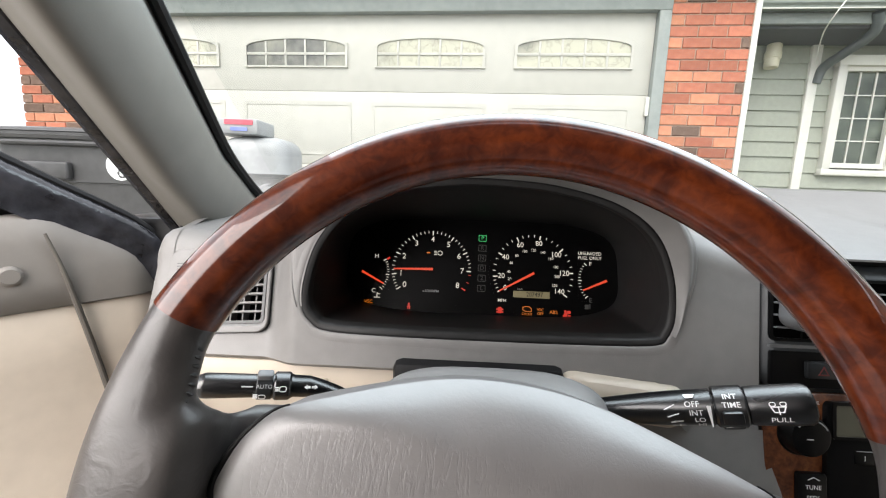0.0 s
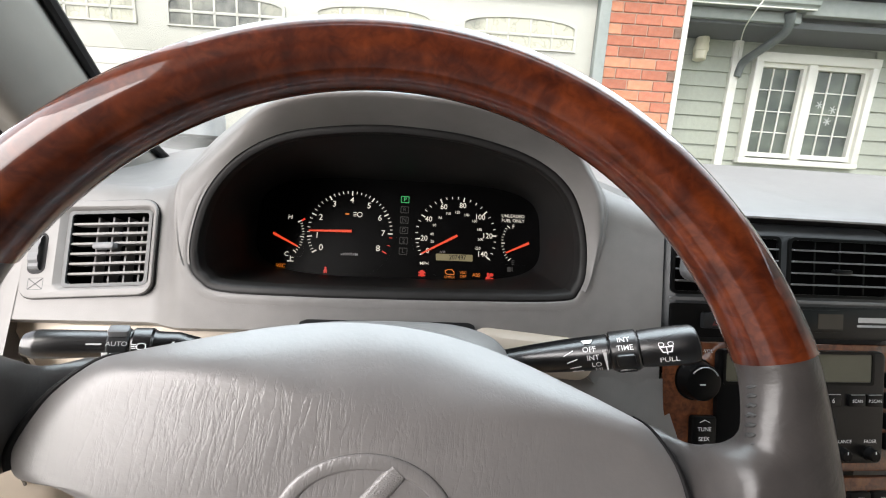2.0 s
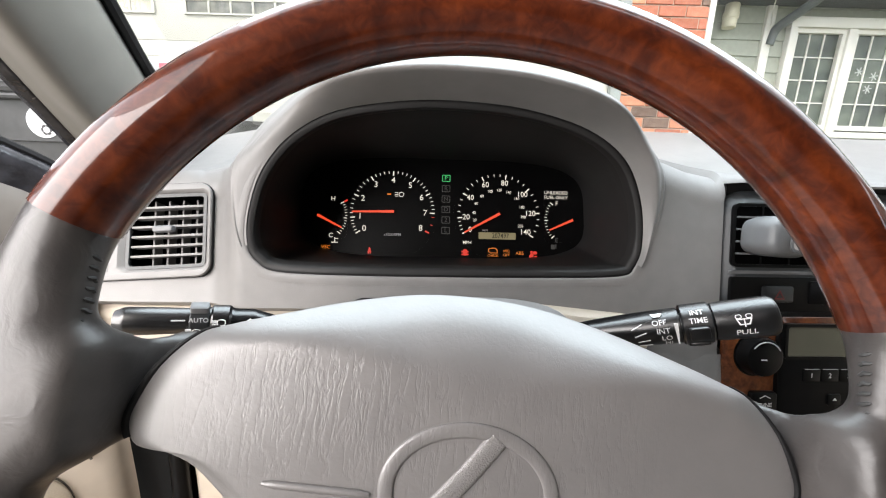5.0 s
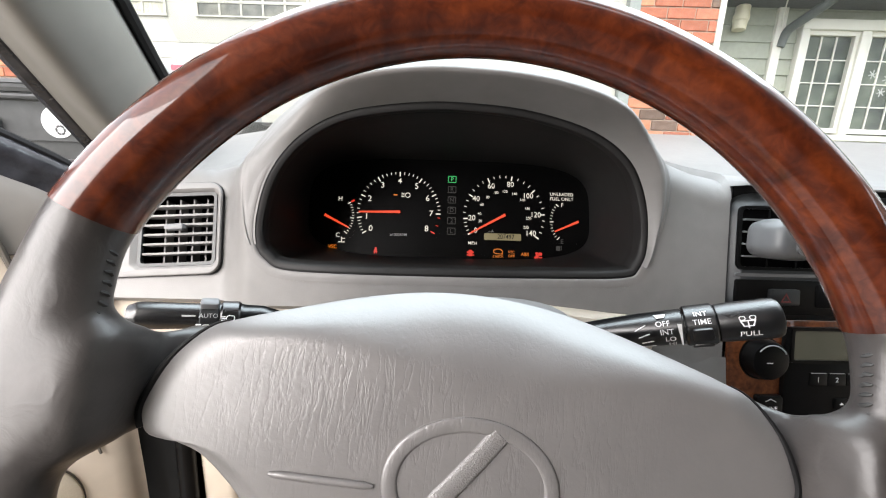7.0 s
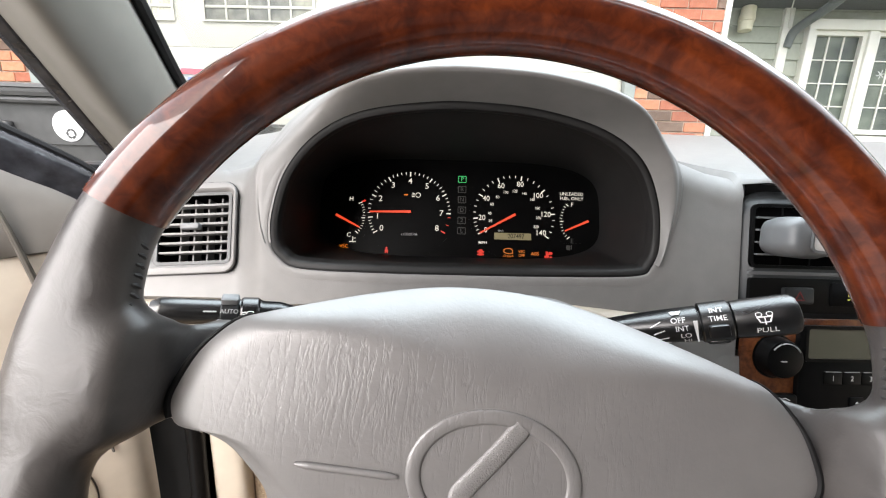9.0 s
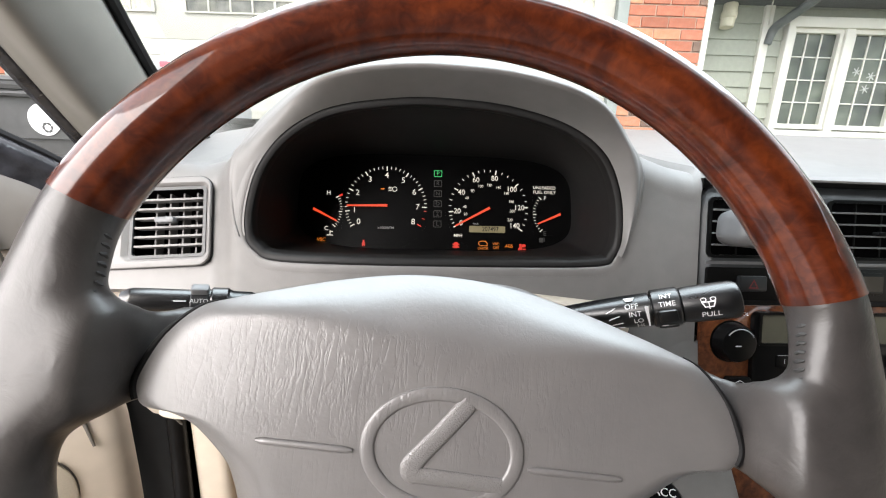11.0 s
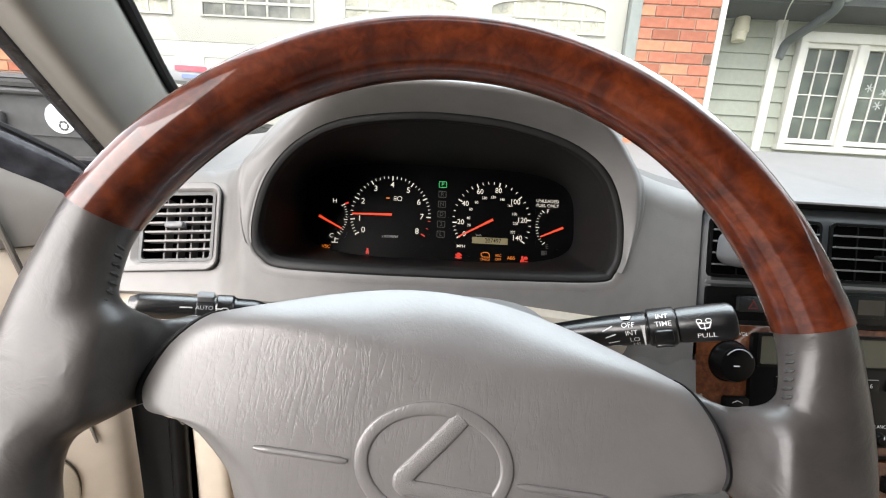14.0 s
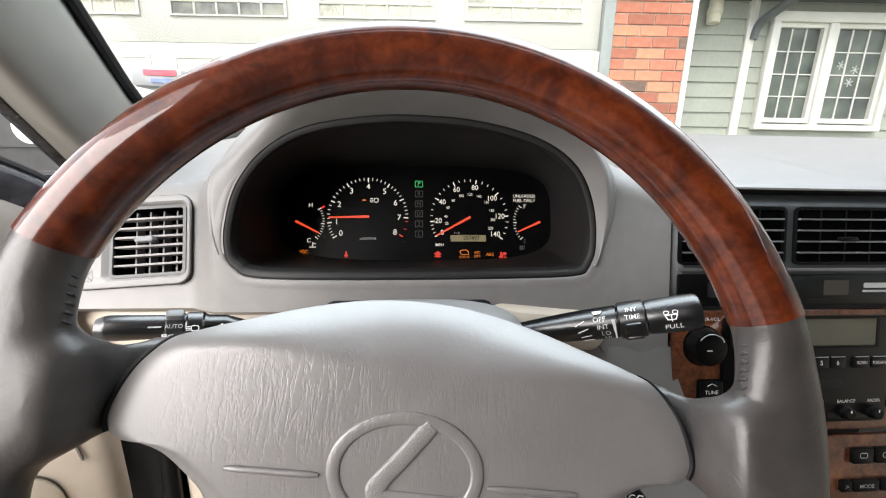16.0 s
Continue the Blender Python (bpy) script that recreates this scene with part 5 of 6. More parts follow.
def shell():
    """The rest of the car's body, which closes the cabin."""
    s = thing("car", (0.37, -0.6, 0.15), "silver car with pale headliner and taupe seats", "car")
    def quad_slab(pts, thick):
        n = (Vector(pts[1]) - Vector(pts[0])).cross(Vector(pts[-1]) - Vector(pts[0])).normalized() * thick
        return loft([[Vector(q) for q in pts], [Vector(q) + n for q in pts]], True, (True, True))
    part("roof", quad_slab([(-0.25, -0.02, 1.41), (1.00, -0.02, 1.41), (1.02, -0.75, 1.41), (1.16, -0.90, 1.41), (1.16, -1.9, 1.42), (-0.46, -1.9, 1.42), (-0.46, -0.90, 1.41), (-0.28, -0.75, 1.41)], 0.03), PILLAR, s, "pale headliner")
    part("windscreen_header", tube([(-0.27, 0.01, 1.39), (0.1, 0.05, 1.385), (0.65, 0.05, 1.385), (1.02, 0.01, 1.39)], 0.03, 10), PILLAR, s)
    part("roof_rail", tube([(-0.27, 0.01, 1.385), (-0.285, -0.35, 1.405), (-0.31, -0.75, 1.405)], 0.022, 10), PILLAR, s)
    part("screen_pillar", tube([(1.13, 0.45, 1.0), (1.02, 0.0, 1.38)], 0.04, 10), PILLAR, s)
    part("middle_pillar", box((1.09, -0.75, 0.9), (1.15, -0.6, 1.42), 0.01), PILLAR, s)
    part("middle_pillar", quad_slab([(-0.46, -0.80, 0.9), (-0.46, -0.68, 0.9), (-0.32, -0.70, 1.42), (-0.32, -0.80, 1.42)], 0.05), PILLAR, s)
    part("passenger_door", box((1.12, -0.62, 0.25), (1.19, 0.45, 0.97), 0.01), CREAM, s)
    part("rear_door", box((1.12, -1.75, 0.25), (1.19, -0.62, 0.99), 0.01), CREAM, s)
    part("rear_door", box((-0.48, -1.75, 0.25), (-0.41, -0.75, 0.99), 0.01), CREAM, s)
    part("floor_pan", box((-0.50, -1.75, 0.22), (1.2, 0.75, 0.27), 0.01), CARPET, s)
    # unseen panel added in the rear window's place to keep light out
    part("rear_light_block", box((-0.5, -1.90, 0.25), (1.2, -1.84, 1.43), 0.01), TAUPE, s)
    part("rear_quarter", box((-0.50, -1.84, 0.98), (-0.46, -0.80, 1.43), 0.01), TAUPE, s)
    part("rear_quarter", box((1.16, -1.84, 0.98), (1.20, -0.75, 1.43), 0.01), TAUPE, s)
    part("glove_box", box((0.534, 0.235, 0.60), (1.08, 0.36, 0.885), 0.015, 3), GREY, s, "grey glove box front")
    part("bulkhead", box((-0.46, 0.62, 0.25), (1.2, 0.68, 1.0), 0.01), BLACK_MATT, s)
    part("scuttle", loft([[(x, y, z) for y, z in ((0.69, 1.075), (0.80, 1.05), (0.9, 1.045), (1.4, 1.02), (1.9, 0.93), (2.05, 0.80), (2.1, 0.5))] for x in (-0.52, -0.3, 0.37, 1.0, 1.25)], False), BODY, s, "silver bonnet")
    part("front_seat", box((-0.26, -1.02, 0.35), (0.26, -0.78, 1.15), 0.08, 4), TAUPE, s, "taupe driver's seat back")
    part("front_seat", box((0.50, -1.02, 0.35), (1.02, -0.78, 1.15), 0.08, 4), TAUPE, s, "taupe passenger seat back")
    part("seat_cushion", box((-0.26, -0.82, 0.30), (0.26, -0.28, 0.55), 0.06, 4), TAUPE, s)
    part("seat_cushion", box((0.50, -0.82, 0.30), (1.02, -0.28, 0.55), 0.06, 4), TAUPE, s)
    part("headrest", box((-0.14, -1.0, 1.16), (0.14, -0.86, 1.36), 0.05, 4), TAUPE, s)
    part("headrest", box((0.62, -1.0, 1.16), (0.90, -0.86, 1.36), 0.05, 4), TAUPE, s)
    part("rear_seat", box((-0.40, -1.75, 0.35), (1.11, -1.50, 1.12), 0.08, 4), TAUPE, s, "taupe rear bench")
    part("rear_pillar", box((-0.46, -1.82, 0.95), (-0.30, -1.35, 1.43), 0.02), PILLAR, s)
    part("rear_pillar", box((1.02, -1.82, 0.95), (1.16, -1.35, 1.43), 0.02), PILLAR, s)
    part("tunnel", box((0.27, -1.0, 0.27), (0.50, 0.25, 0.62), 0.03, 3), GREY_DARK, s)
    for x, y0, y1 in ((1.155, -0.60, 0.30), (1.155, -1.35, -0.76)):
        part("side_glass", box((x, y0, 0.96), (x + 0.004, y1, 1.41)), TINTED, s, "tinted side window")
    # jamb beside the footwell
    part("kick_panel", box((-0.392, 0.442, 0.27), (-0.335, 0.64, 0.90), 0.015, 3), CREAM, s, "cream kick panel")
    part("footwell_carpet", box((-0.345, 0.47, 0.27), (-0.15, 0.64, 0.88), 0.02, 3), CARPET, s, "tan footwell carpet")
    part("jamb_seal", tube([(-0.405, 0.40, 1.02), (-0.405, 0.425, 0.9), (-0.407, 0.437, 0.8), (-0.407, 0.442, 0.6), (-0.405, 0.43, 0.4), (-0.40, 0.38, 0.30)], 0.014, 12), BLACK, s, "black door opening seal")
    part("door_jamb", box((-0.56, 0.452, 0.27), (-0.40, 0.66, 1.0), 0.01), BLACK, s, "black door jamb")
    return s


shell()


def screen_glass():
    bm = bmesh.new()
    vs = [bm.verts.new(p) for p in ((-0.42, 0.72, 1.05), (1.20, 0.72, 1.05), (1.05, 0.02, 1.42), (-0.30, 0.02, 1.42))]
    bm.faces.new(vs)
    ob = solid("windscreen", bm, CLEAR, "clear laminated windscreen glass", "windscreen", smooth=0)
    ob.visible_shadow = False
    return ob


screen_glass()


# ---- the open driver's door: x along the door from its hinge, y into the cabin ----
DOOR = face_frame((-0.50, 0.44, 0.0), (-0.574, -0.819, 0), (0.819, -0.574, 0))


def driver_door():
    d = thing("driver_door", (0, 0, 0.30), "open car door with taupe upper trim, cream panel and oval speaker grille", "car door", m=DOOR)
    top = [(-0.012, 0.885), (-0.008, 0.925), (0.004, 0.945), (0.030, 0.963), (0.072, 0.987), (0.100, 1.004), (0.118, 1.009), (0.150, 1.006), (0.30, 1.004), (0.9, 1.0)]
    xs = [-0.012, -0.008, 0.004, 0.016, 0.03, 0.05, 0.072, 0.086, 0.1, 0.118, 0.135, 0.15, 0.2, 0.3, 0.5, 0.9]
    rings = []
    for x in xs:
        zt = lerp(x, top)
        dy = -0.012 * (1 - soft(x, -0.012, 0.02))
        rings.append([(x, dy + yy, 0.885 + (zt - 0.885) * t) for t, yy in ((0.0, 0.006), (0.02, 0.010), (0.3, 0.010), (0.7, 0.006), (0.93, 0.0), (1.0, -0.008), (1.0, -0.03))])
    part("upper_trim", loft(rings, False), TAUPE, d, "taupe vinyl upper trim", smooth=60)
    rings = []
    for x in xs:
        dy = -0.012 * (1 - soft(x, -0.012, 0.02))
        rings.append([(x, dy + yy, z) for z, yy in ((0.884, 0.004), (0.880, 0.006), (0.80, 0.004), (0.70, 0.006), (0.64, 0.020), (0.60, 0.030), (0.5, 0.034), (0.40, 0.034), (0.33, 0.028), (0.30, 0.0))])
    part("lower_panel", loft(rings, False), CREAM, d, "cream door panel", smooth=60)
    part("core", box((-0.01, -0.075, 0.30), (0.92, -0.022, 0.985), 0.006), BODY, d)
    # dark line that runs down the trim
    line = [(0.112, 0.013, 0.985), (0.100, 0.0135, 0.94), (0.089, 0.013, 0.888), (0.072, 0.0085, 0.80), (0.056, 0.010, 0.70), (0.046, 0.026, 0.63), (0.040, 0.035, 0.58)]
    part("stripe", tube(smooth_line(line, 6), [0.0016 + 0.0024 * math.sin(math.pi * k / 36) for k in range(37)], 8), DARK_LINE, d, "dark line across the door trim")
    part("lock_knob", tube([(0.147, 0.006, 0.934), (0.147, 0.012, 0.934), (0.147, 0.0145, 0.934)], [0.0125, 0.0125, 0.009], 24), TAUPE, d)
    g = [(0.062 * math.copysign(abs(math.cos(a)) ** 0.85, math.cos(a)), 0.075 * math.sin(a)) for a in np.linspace(0, 2 * math.pi, 48, endpoint=False)]
    mm = face_frame((0.128, 0.030, 0.525), (1, 0, 0.0), (0, 0, 1)) @ pose(0, 0, 0, 0, 180, 0)
    part("speaker_grille", plate(g, 0.008, mm, 0.004), FABRIC, d, "cream mesh speaker grille")
    part("speaker_rim", loft([[mm @ Vector((x * s, y * s, z)) for x, y in g] for s, z in ((1.035, 0.0), (1.035, 0.003), (1.02, 0.004), (1.0, 0.003), (0.99, 0.0))], True), DARK_LINE, d)
    # rubber sill along the glass and the front frame
    line = [(-0.022, -0.005, 0.90), (-0.016, -0.003, 0.945), (0.008, -0.004, 0.974), (0.05, -0.006, 1.003), (0.10, -0.008, 1.034), (0.14, -0.01, 1.060), (0.30, -0.012, 1.16), (0.5, -0.02, 1.30)]
    pts = smooth_line(line, 6)
    rings = []
    for i, p in enumerate(pts):
        t = (pts[min(i + 1, len(pts) - 1)] - pts[max(i - 1, 0)]).normalized()
        nrm = Vector((-t.z, 0, t.x))
        if nrm.z < 0:
            nrm = -nrm
        w = 0.033
        rings.append([p + nrm * a * w + Vector((0, b, 0)) for a, b in ((-1.15, -0.02), (-1.2, 0.006), (-0.5, 0.004), (-0.2, 0.011), (0.15, 0.012), (0.4, 0.004), (0.45, -0.012), (0.3, -0.03))])
    part("frame_seal", loft(rings, True, (True, True)), RUBBER, d, "dirty black rubber door frame seal", smooth=50)
    part("frame_lip", tube([p + Vector((0, -0.004, 0.020)) for p in pts], 0.006, 8), BLACK_MATT, d, "thin black outer sealing lip")
    part("mirror_triangle", plate([(0.125, 1.004), (0.60, 1.0), (0.40, 1.20), (0.16, 1.045)], 0.012, Matrix.Translation((0, -0.03, 0)) @ face_frame((0, 0, 0), (1, 0, 0), (0, 0, 1)) , 0.003), BLACK, d, "black door corner trim")
    return d


driver_door()


# ================= outside =================
def masonry(name, c1, c2, rough=0.85, vary=0.25):
    return surf(name, c1, c2, 30, rough, 0.5, 120, bdist=0.003, vary=vary, big=(0.12, 6), spec=0.2)


BRICK_RED = masonry("red_brick", (0.36, 0.125, 0.078), (0.43, 0.165, 0.105))
BRICK_ORANGE = masonry("orange_brick", (0.45, 0.185, 0.105), (0.52, 0.235, 0.145), vary=0.15)
BRICK_DARK = masonry("dark_brick", (0.13, 0.085, 0.065), (0.19, 0.13, 0.10))
MORTAR = surf("mortar", (0.40, 0.30, 0.235), (0.48, 0.37, 0.30), 40, 0.95, 0.4, 200, bdist=0.002, spec=0.1)
DOOR_WHITE = surf("white_door_paint", (0.45, 0.443, 0.400), (0.49, 0.482, 0.435), 12, 0.45, 0.1, 60, bdist=0.001, big=(0.03, 2))
TRIM_WHITE = surf("white_trim_paint", (0.63, 0.625, 0.575), (0.69, 0.685, 0.63), 20, 0.5, 0.1, 80, bdist=0.001, big=(0.05, 3))
TRIM_GREEN = surf("grey_green_trim", (0.22, 0.245, 0.235), (0.26, 0.285, 0.27), 20, 0.55, 0.2, 80, bdist=0.001, big=(0.06, 3))
SIDING = surf("grey_green_siding", (0.285, 0.305, 0.255), (0.325, 0.345, 0.29), 25, 0.6, 0.3, 150, bdist=0.001, big=(0.06, 4), vary=0.05)
GUTTER = surf("dark_metal", (0.10, 0.115, 0.125), (0.13, 0.145, 0.155), 20, 0.4, metal=0.3)
CONCRETE = surf("concrete", (0.29, 0.285, 0.27), (0.36, 0.35, 0.33), 18, 0.9, 0.5, 90, bdist=0.004, big=(0.1, 1.2), spec=0.2)
GRASS = surf("dormant_grass", (0.09, 0.10, 0.04), (0.16, 0.15, 0.07), 60, 0.95, 0.8, 120, bdist=0.03, big=(0.2, 0.8), spec=0.1)
BIN = surf("dark_bin_plastic", (0.052, 0.051, 0.051), (0.070, 0.069, 0.068), 20, 0.42, 0.2, 300, bdist=0.001, big=(0.15, 6))
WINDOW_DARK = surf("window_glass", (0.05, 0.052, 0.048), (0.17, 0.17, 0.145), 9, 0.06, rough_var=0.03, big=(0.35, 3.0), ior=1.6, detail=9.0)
# pale mottling in the house panes is a painted reflection pattern
HOUSE_GLASS = surf("house_glass", (0.02, 0.03, 0.027), (0.13, 0.155, 0.12), 4, 0.06, rough_var=0.04, big=(0.4, 3.0), ior=1.3)
LABEL_WHITE = surf("white_sticker", (0.8, 0.8, 0.8), (0.85, 0.85, 0.85), 60, 0.5)
LABEL_RED = surf("red_label", (0.60, 0.09, 0.12), (0.65, 0.12, 0.15), 60, 0.4)
# grey lightened so that it includes the windscreen's haze over battery and box
HAZED_GREY = surf("hazed_grey_plastic", (0.30, 0.31, 0.31), (0.38, 0.39, 0.39), 20, 0.45, 0.1, 200, bdist=0.001, big=(0.15, 8))
LABEL_BLUE = surf("blue_label", (0.15, 0.2, 0.5), (0.2, 0.25, 0.55), 60, 0.4)
FROST = surf("frosted_film", (0.36, 0.38, 0.36), (0.44, 0.46, 0.44), 60, 0.5)
GUTTER_GREEN = surf("gutter_paint", (0.22, 0.25, 0.235), (0.26, 0.29, 0.27), 20, 0.4)
LAMP_CREAM = surf("cream_plastic", (0.66, 0.62, 0.48), (0.72, 0.68, 0.54), 30, 0.45)
PIPE_GREY = surf("downspout_paint", (0.075, 0.09, 0.09), (0.10, 0.115, 0.115), 20, 0.4)
# soffit colour made far darker than the trim, with the porch shade put in
SHADE = surf("shaded_soffit", (0.055, 0.062, 0.062), (0.07, 0.078, 0.078), 20, 0.7)



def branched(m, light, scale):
    """Paints a reflection of bare twigs and pale sky into a glass material's colour."""
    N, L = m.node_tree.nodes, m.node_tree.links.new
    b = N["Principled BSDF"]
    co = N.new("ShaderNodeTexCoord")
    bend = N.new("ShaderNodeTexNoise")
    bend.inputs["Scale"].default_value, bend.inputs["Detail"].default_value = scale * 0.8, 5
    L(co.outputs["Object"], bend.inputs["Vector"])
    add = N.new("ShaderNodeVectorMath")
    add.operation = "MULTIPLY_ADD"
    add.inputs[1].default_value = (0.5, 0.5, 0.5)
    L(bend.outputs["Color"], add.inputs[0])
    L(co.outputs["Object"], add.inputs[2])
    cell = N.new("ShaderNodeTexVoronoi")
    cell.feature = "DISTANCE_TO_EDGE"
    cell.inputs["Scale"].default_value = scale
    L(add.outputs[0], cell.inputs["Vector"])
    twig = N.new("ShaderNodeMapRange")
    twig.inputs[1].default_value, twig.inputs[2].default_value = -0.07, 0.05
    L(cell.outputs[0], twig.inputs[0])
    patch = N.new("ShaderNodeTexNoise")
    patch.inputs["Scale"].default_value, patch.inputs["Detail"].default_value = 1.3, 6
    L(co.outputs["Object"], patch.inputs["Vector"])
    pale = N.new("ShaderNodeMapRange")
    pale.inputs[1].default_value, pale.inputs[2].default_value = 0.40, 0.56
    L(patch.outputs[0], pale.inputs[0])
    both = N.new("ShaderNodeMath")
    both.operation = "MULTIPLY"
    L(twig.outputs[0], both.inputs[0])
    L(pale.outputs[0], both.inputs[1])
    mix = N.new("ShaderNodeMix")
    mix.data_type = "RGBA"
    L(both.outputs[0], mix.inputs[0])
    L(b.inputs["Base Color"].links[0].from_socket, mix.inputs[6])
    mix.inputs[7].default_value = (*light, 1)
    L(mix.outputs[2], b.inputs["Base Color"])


# the garage lights carry their reflected twigs and sky as colour
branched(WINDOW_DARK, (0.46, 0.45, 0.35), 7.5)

HOUSE = pose(0, 3.209, 0, 0, 0, -4.289)


def ground():
    bm = bmesh.new()
    bmesh.ops.create_grid(bm, x_segments=40, y_segments=40, size=400)
    g = solid("ground", bm, GRASS, "dormant lawn reaching to the horizon", "ground", kind="structure", smooth=0)
    g.location.z = -0.03
    bm = box((-4.6, -14, -0.06), (2.9, 3.6, 0.0), 0.004)
    solid("driveway", bm, CONCRETE, "pale concrete driveway before the garage", "driveway", kind="structure")


ground()


def garage_door():
    g = thing("garage_door", (-0.94, 0.06, 0.0), "white sectional garage door with arched window lights on top", "garage door", m=HOUSE)
    x0, x1 = -3.30, 1.425
    for k in range(4):
        z0, z1 = 0.005 + 0.605 * k, 0.605 + 0.605 * k
        sec = part("section", box((x0, 0.05, z0), (x1, 0.09, z1 + 0.003), 0.0025), DOOR_WHITE, g)
        for j in range(4):
            c = -2.563 + 1.132 * j
            if k < 3:
                bm = frame_ring([(c + x, z) for x, z in [(u, v + (z0 + z1) / 2) for u, v in rrect(0.96, 0.44, 0.01, 2)]], [(c + x, z) for x, z in [(u, v + (z0 + z1) / 2) for u, v in rrect(0.90, 0.38, 0.01, 2)]], face_frame((0, 0.05, 0), (1, 0, 0), (0, 0, 1)), 0.004)
                part("panel_moulding", bm, DOOR_WHITE, sec)
            else:
                arch = [(-0.43, 0), (0.43, 0), (0.43, 0.15)] + [(0.43 * math.cos(a), 0.15 + 0.062 * math.sin(a)) for a in np.linspace(0.15, math.pi - 0.15, 12)] + [(-0.43, 0.15)]
                big = [(x * 1.05, -0.012 + z * 1.19) for x, z in arch]
                M = face_frame((c, 0.05, 2.018), (1, 0, 0), (0, 0, 1))
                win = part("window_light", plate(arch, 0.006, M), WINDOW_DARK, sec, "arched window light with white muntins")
                part("window_frame", frame_ring(big, arch, M, 0.016), DOOR_WHITE, win)
                for i in range(1, 5):
                    x = -0.43 + 0.172 * i
                    part("muntin", box((-0.009, -0.014, 0.0), (0.009, 0.0, 0.208 if i in (2, 3) else 0.192), 0.003, bm=None), DOOR_WHITE, win).location = Vector((c + x, 0.05, 2.018)) - Vector((-0.94, 0.06, 0.0)) - (MINV[win] @ Vector((0, 0, 0)))
                part("muntin", plate(rrect(0.86, 0.02, 0.002, 2), 0.014, M @ Matrix.Translation((0, 0.095, 0)), 0.003), DOOR_WHITE, win)
    part("track_bracket", box((1.405, 0.015, 1.66), (1.44, 0.05, 1.80), 0.004), TRIM_WHITE, g)
    return g


garage_door()


def house_shell():
    w = thing("wall_garage", (0, 0.3, 0), "garage front wall with red and orange brick piers", "wall", kind="structure", m=HOUSE)
    for a, b in ((-4.01, -3.36), (1.515, 2.085)):
        part("mortar_bed", box((a + 0.006, 0.012, 0), (b - 0.006, 0.30, 3.1)), MORTAR, w)
    part("header", box((-4.01, 0.012, 2.60), (2.085, 0.30, 3.1)), TRIM_GREEN, w)
    part("inner_wall", box((-3.98, 0.32, 0), (2.07, 0.38, 3.1)), TRIM_WHITE, w)
    tr = thing("trim_garage", (0, 0, 0), "grey-green painted garage door casing and white corner board", "trim", kind="structure", m=HOUSE)
    part("casing", box((1.428, -0.012, 0), (1.512, 0.10, 2.44), 0.004), TRIM_GREEN, tr)
    part("casing", box((-3.357, -0.012, 0), (-3.25, 0.10, 2.44), 0.004), TRIM_GREEN, tr)
    part("casing", box((-3.357, -0.016, 2.412), (1.512, 0.10, 2.55), 0.004), TRIM_GREEN, tr)
    part("gutter", tube([(-4.1, -0.10, 2.66), (2.2, -0.10, 2.66)], 0.06, 10), TRIM_GREEN, tr)
    part("corner_board", box((2.088, -0.005, 0), (2.130, 0.30, 3.1), 0.004), TRIM_WHITE, tr)
    # recessed entry wall with lap siding
    s = thing("wall_entry", (3.6, 1.1, 0), "recessed house wall of grey-green lap siding", "wall", kind="structure", m=HOUSE)
    part("backing", box((2.0, 1.03, 0), (9.0, 1.2, 3.4)), SIDING, s)
    part("corner_post", box((3.178, 0.96, 0), (3.262, 1.03, 2.9), 0.004), TRIM_WHITE, s)
    so = thing("ceiling_porch", (4, 0.3, 2.7), "porch soffit with a grey beam above the entry", "ceiling", kind="structure", m=HOUSE)
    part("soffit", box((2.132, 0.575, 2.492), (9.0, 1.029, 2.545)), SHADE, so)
    part("fascia", box((2.132, 0.53, 2.515), (3.44, 0.574, 2.60), 0.004), TRIM_GREEN, so)
    part("fascia", box((3.445, 0.50, 2.58), (9.0, 0.574, 2.72), 0.004), TRIM_GREEN, so)
    part("roof_slab", loft([[(x, y, z) for y, z in ((-0.13, 2.74), (-0.13, 2.80), (4.2, 5.7), (4.2, 5.6))] for x in (-4.3, 2.2)], True, (True, True)), GUTTER, so, "dark shingle garage roof", smooth=0)
    rings = [[(x, y, z) for y, z in ((0.40, 2.74), (0.40, 2.77), (4.0, 4.0), (4.0, 3.9))] for x in (2.21, 9.4)]
    part("roof_slope", loft(rings, True, (True, True)), GUTTER, so, smooth=0)
    prof = ((0.525, 2.605), (0.45, 2.605), (0.445, 2.622), (0.425, 2.635), (0.42, 2.665), (0.412, 2.67), (0.412, 2.705), (0.398, 2.71), (0.398, 2.73), (0.525, 2.73))
    gu = part("gutter", loft([[(x, y, z) for y, z in prof] for x in (2.135, 3.50)], True, (True, True)), GUTTER_GREEN, so, "grey-green ribbed gutter", smooth=0)
    part("gutter_lip", box((2.136, 0.442, 2.596), (3.49, 0.452, 2.606), 0.002), TRIM_WHITE, gu)
    part("gutter_lip", box((2.136, 0.392, 2.728), (3.51, 0.40, 2.738), 0.002), TRIM_WHITE, gu)
    return w, s


wall_garage, wall_entry = house_shell()


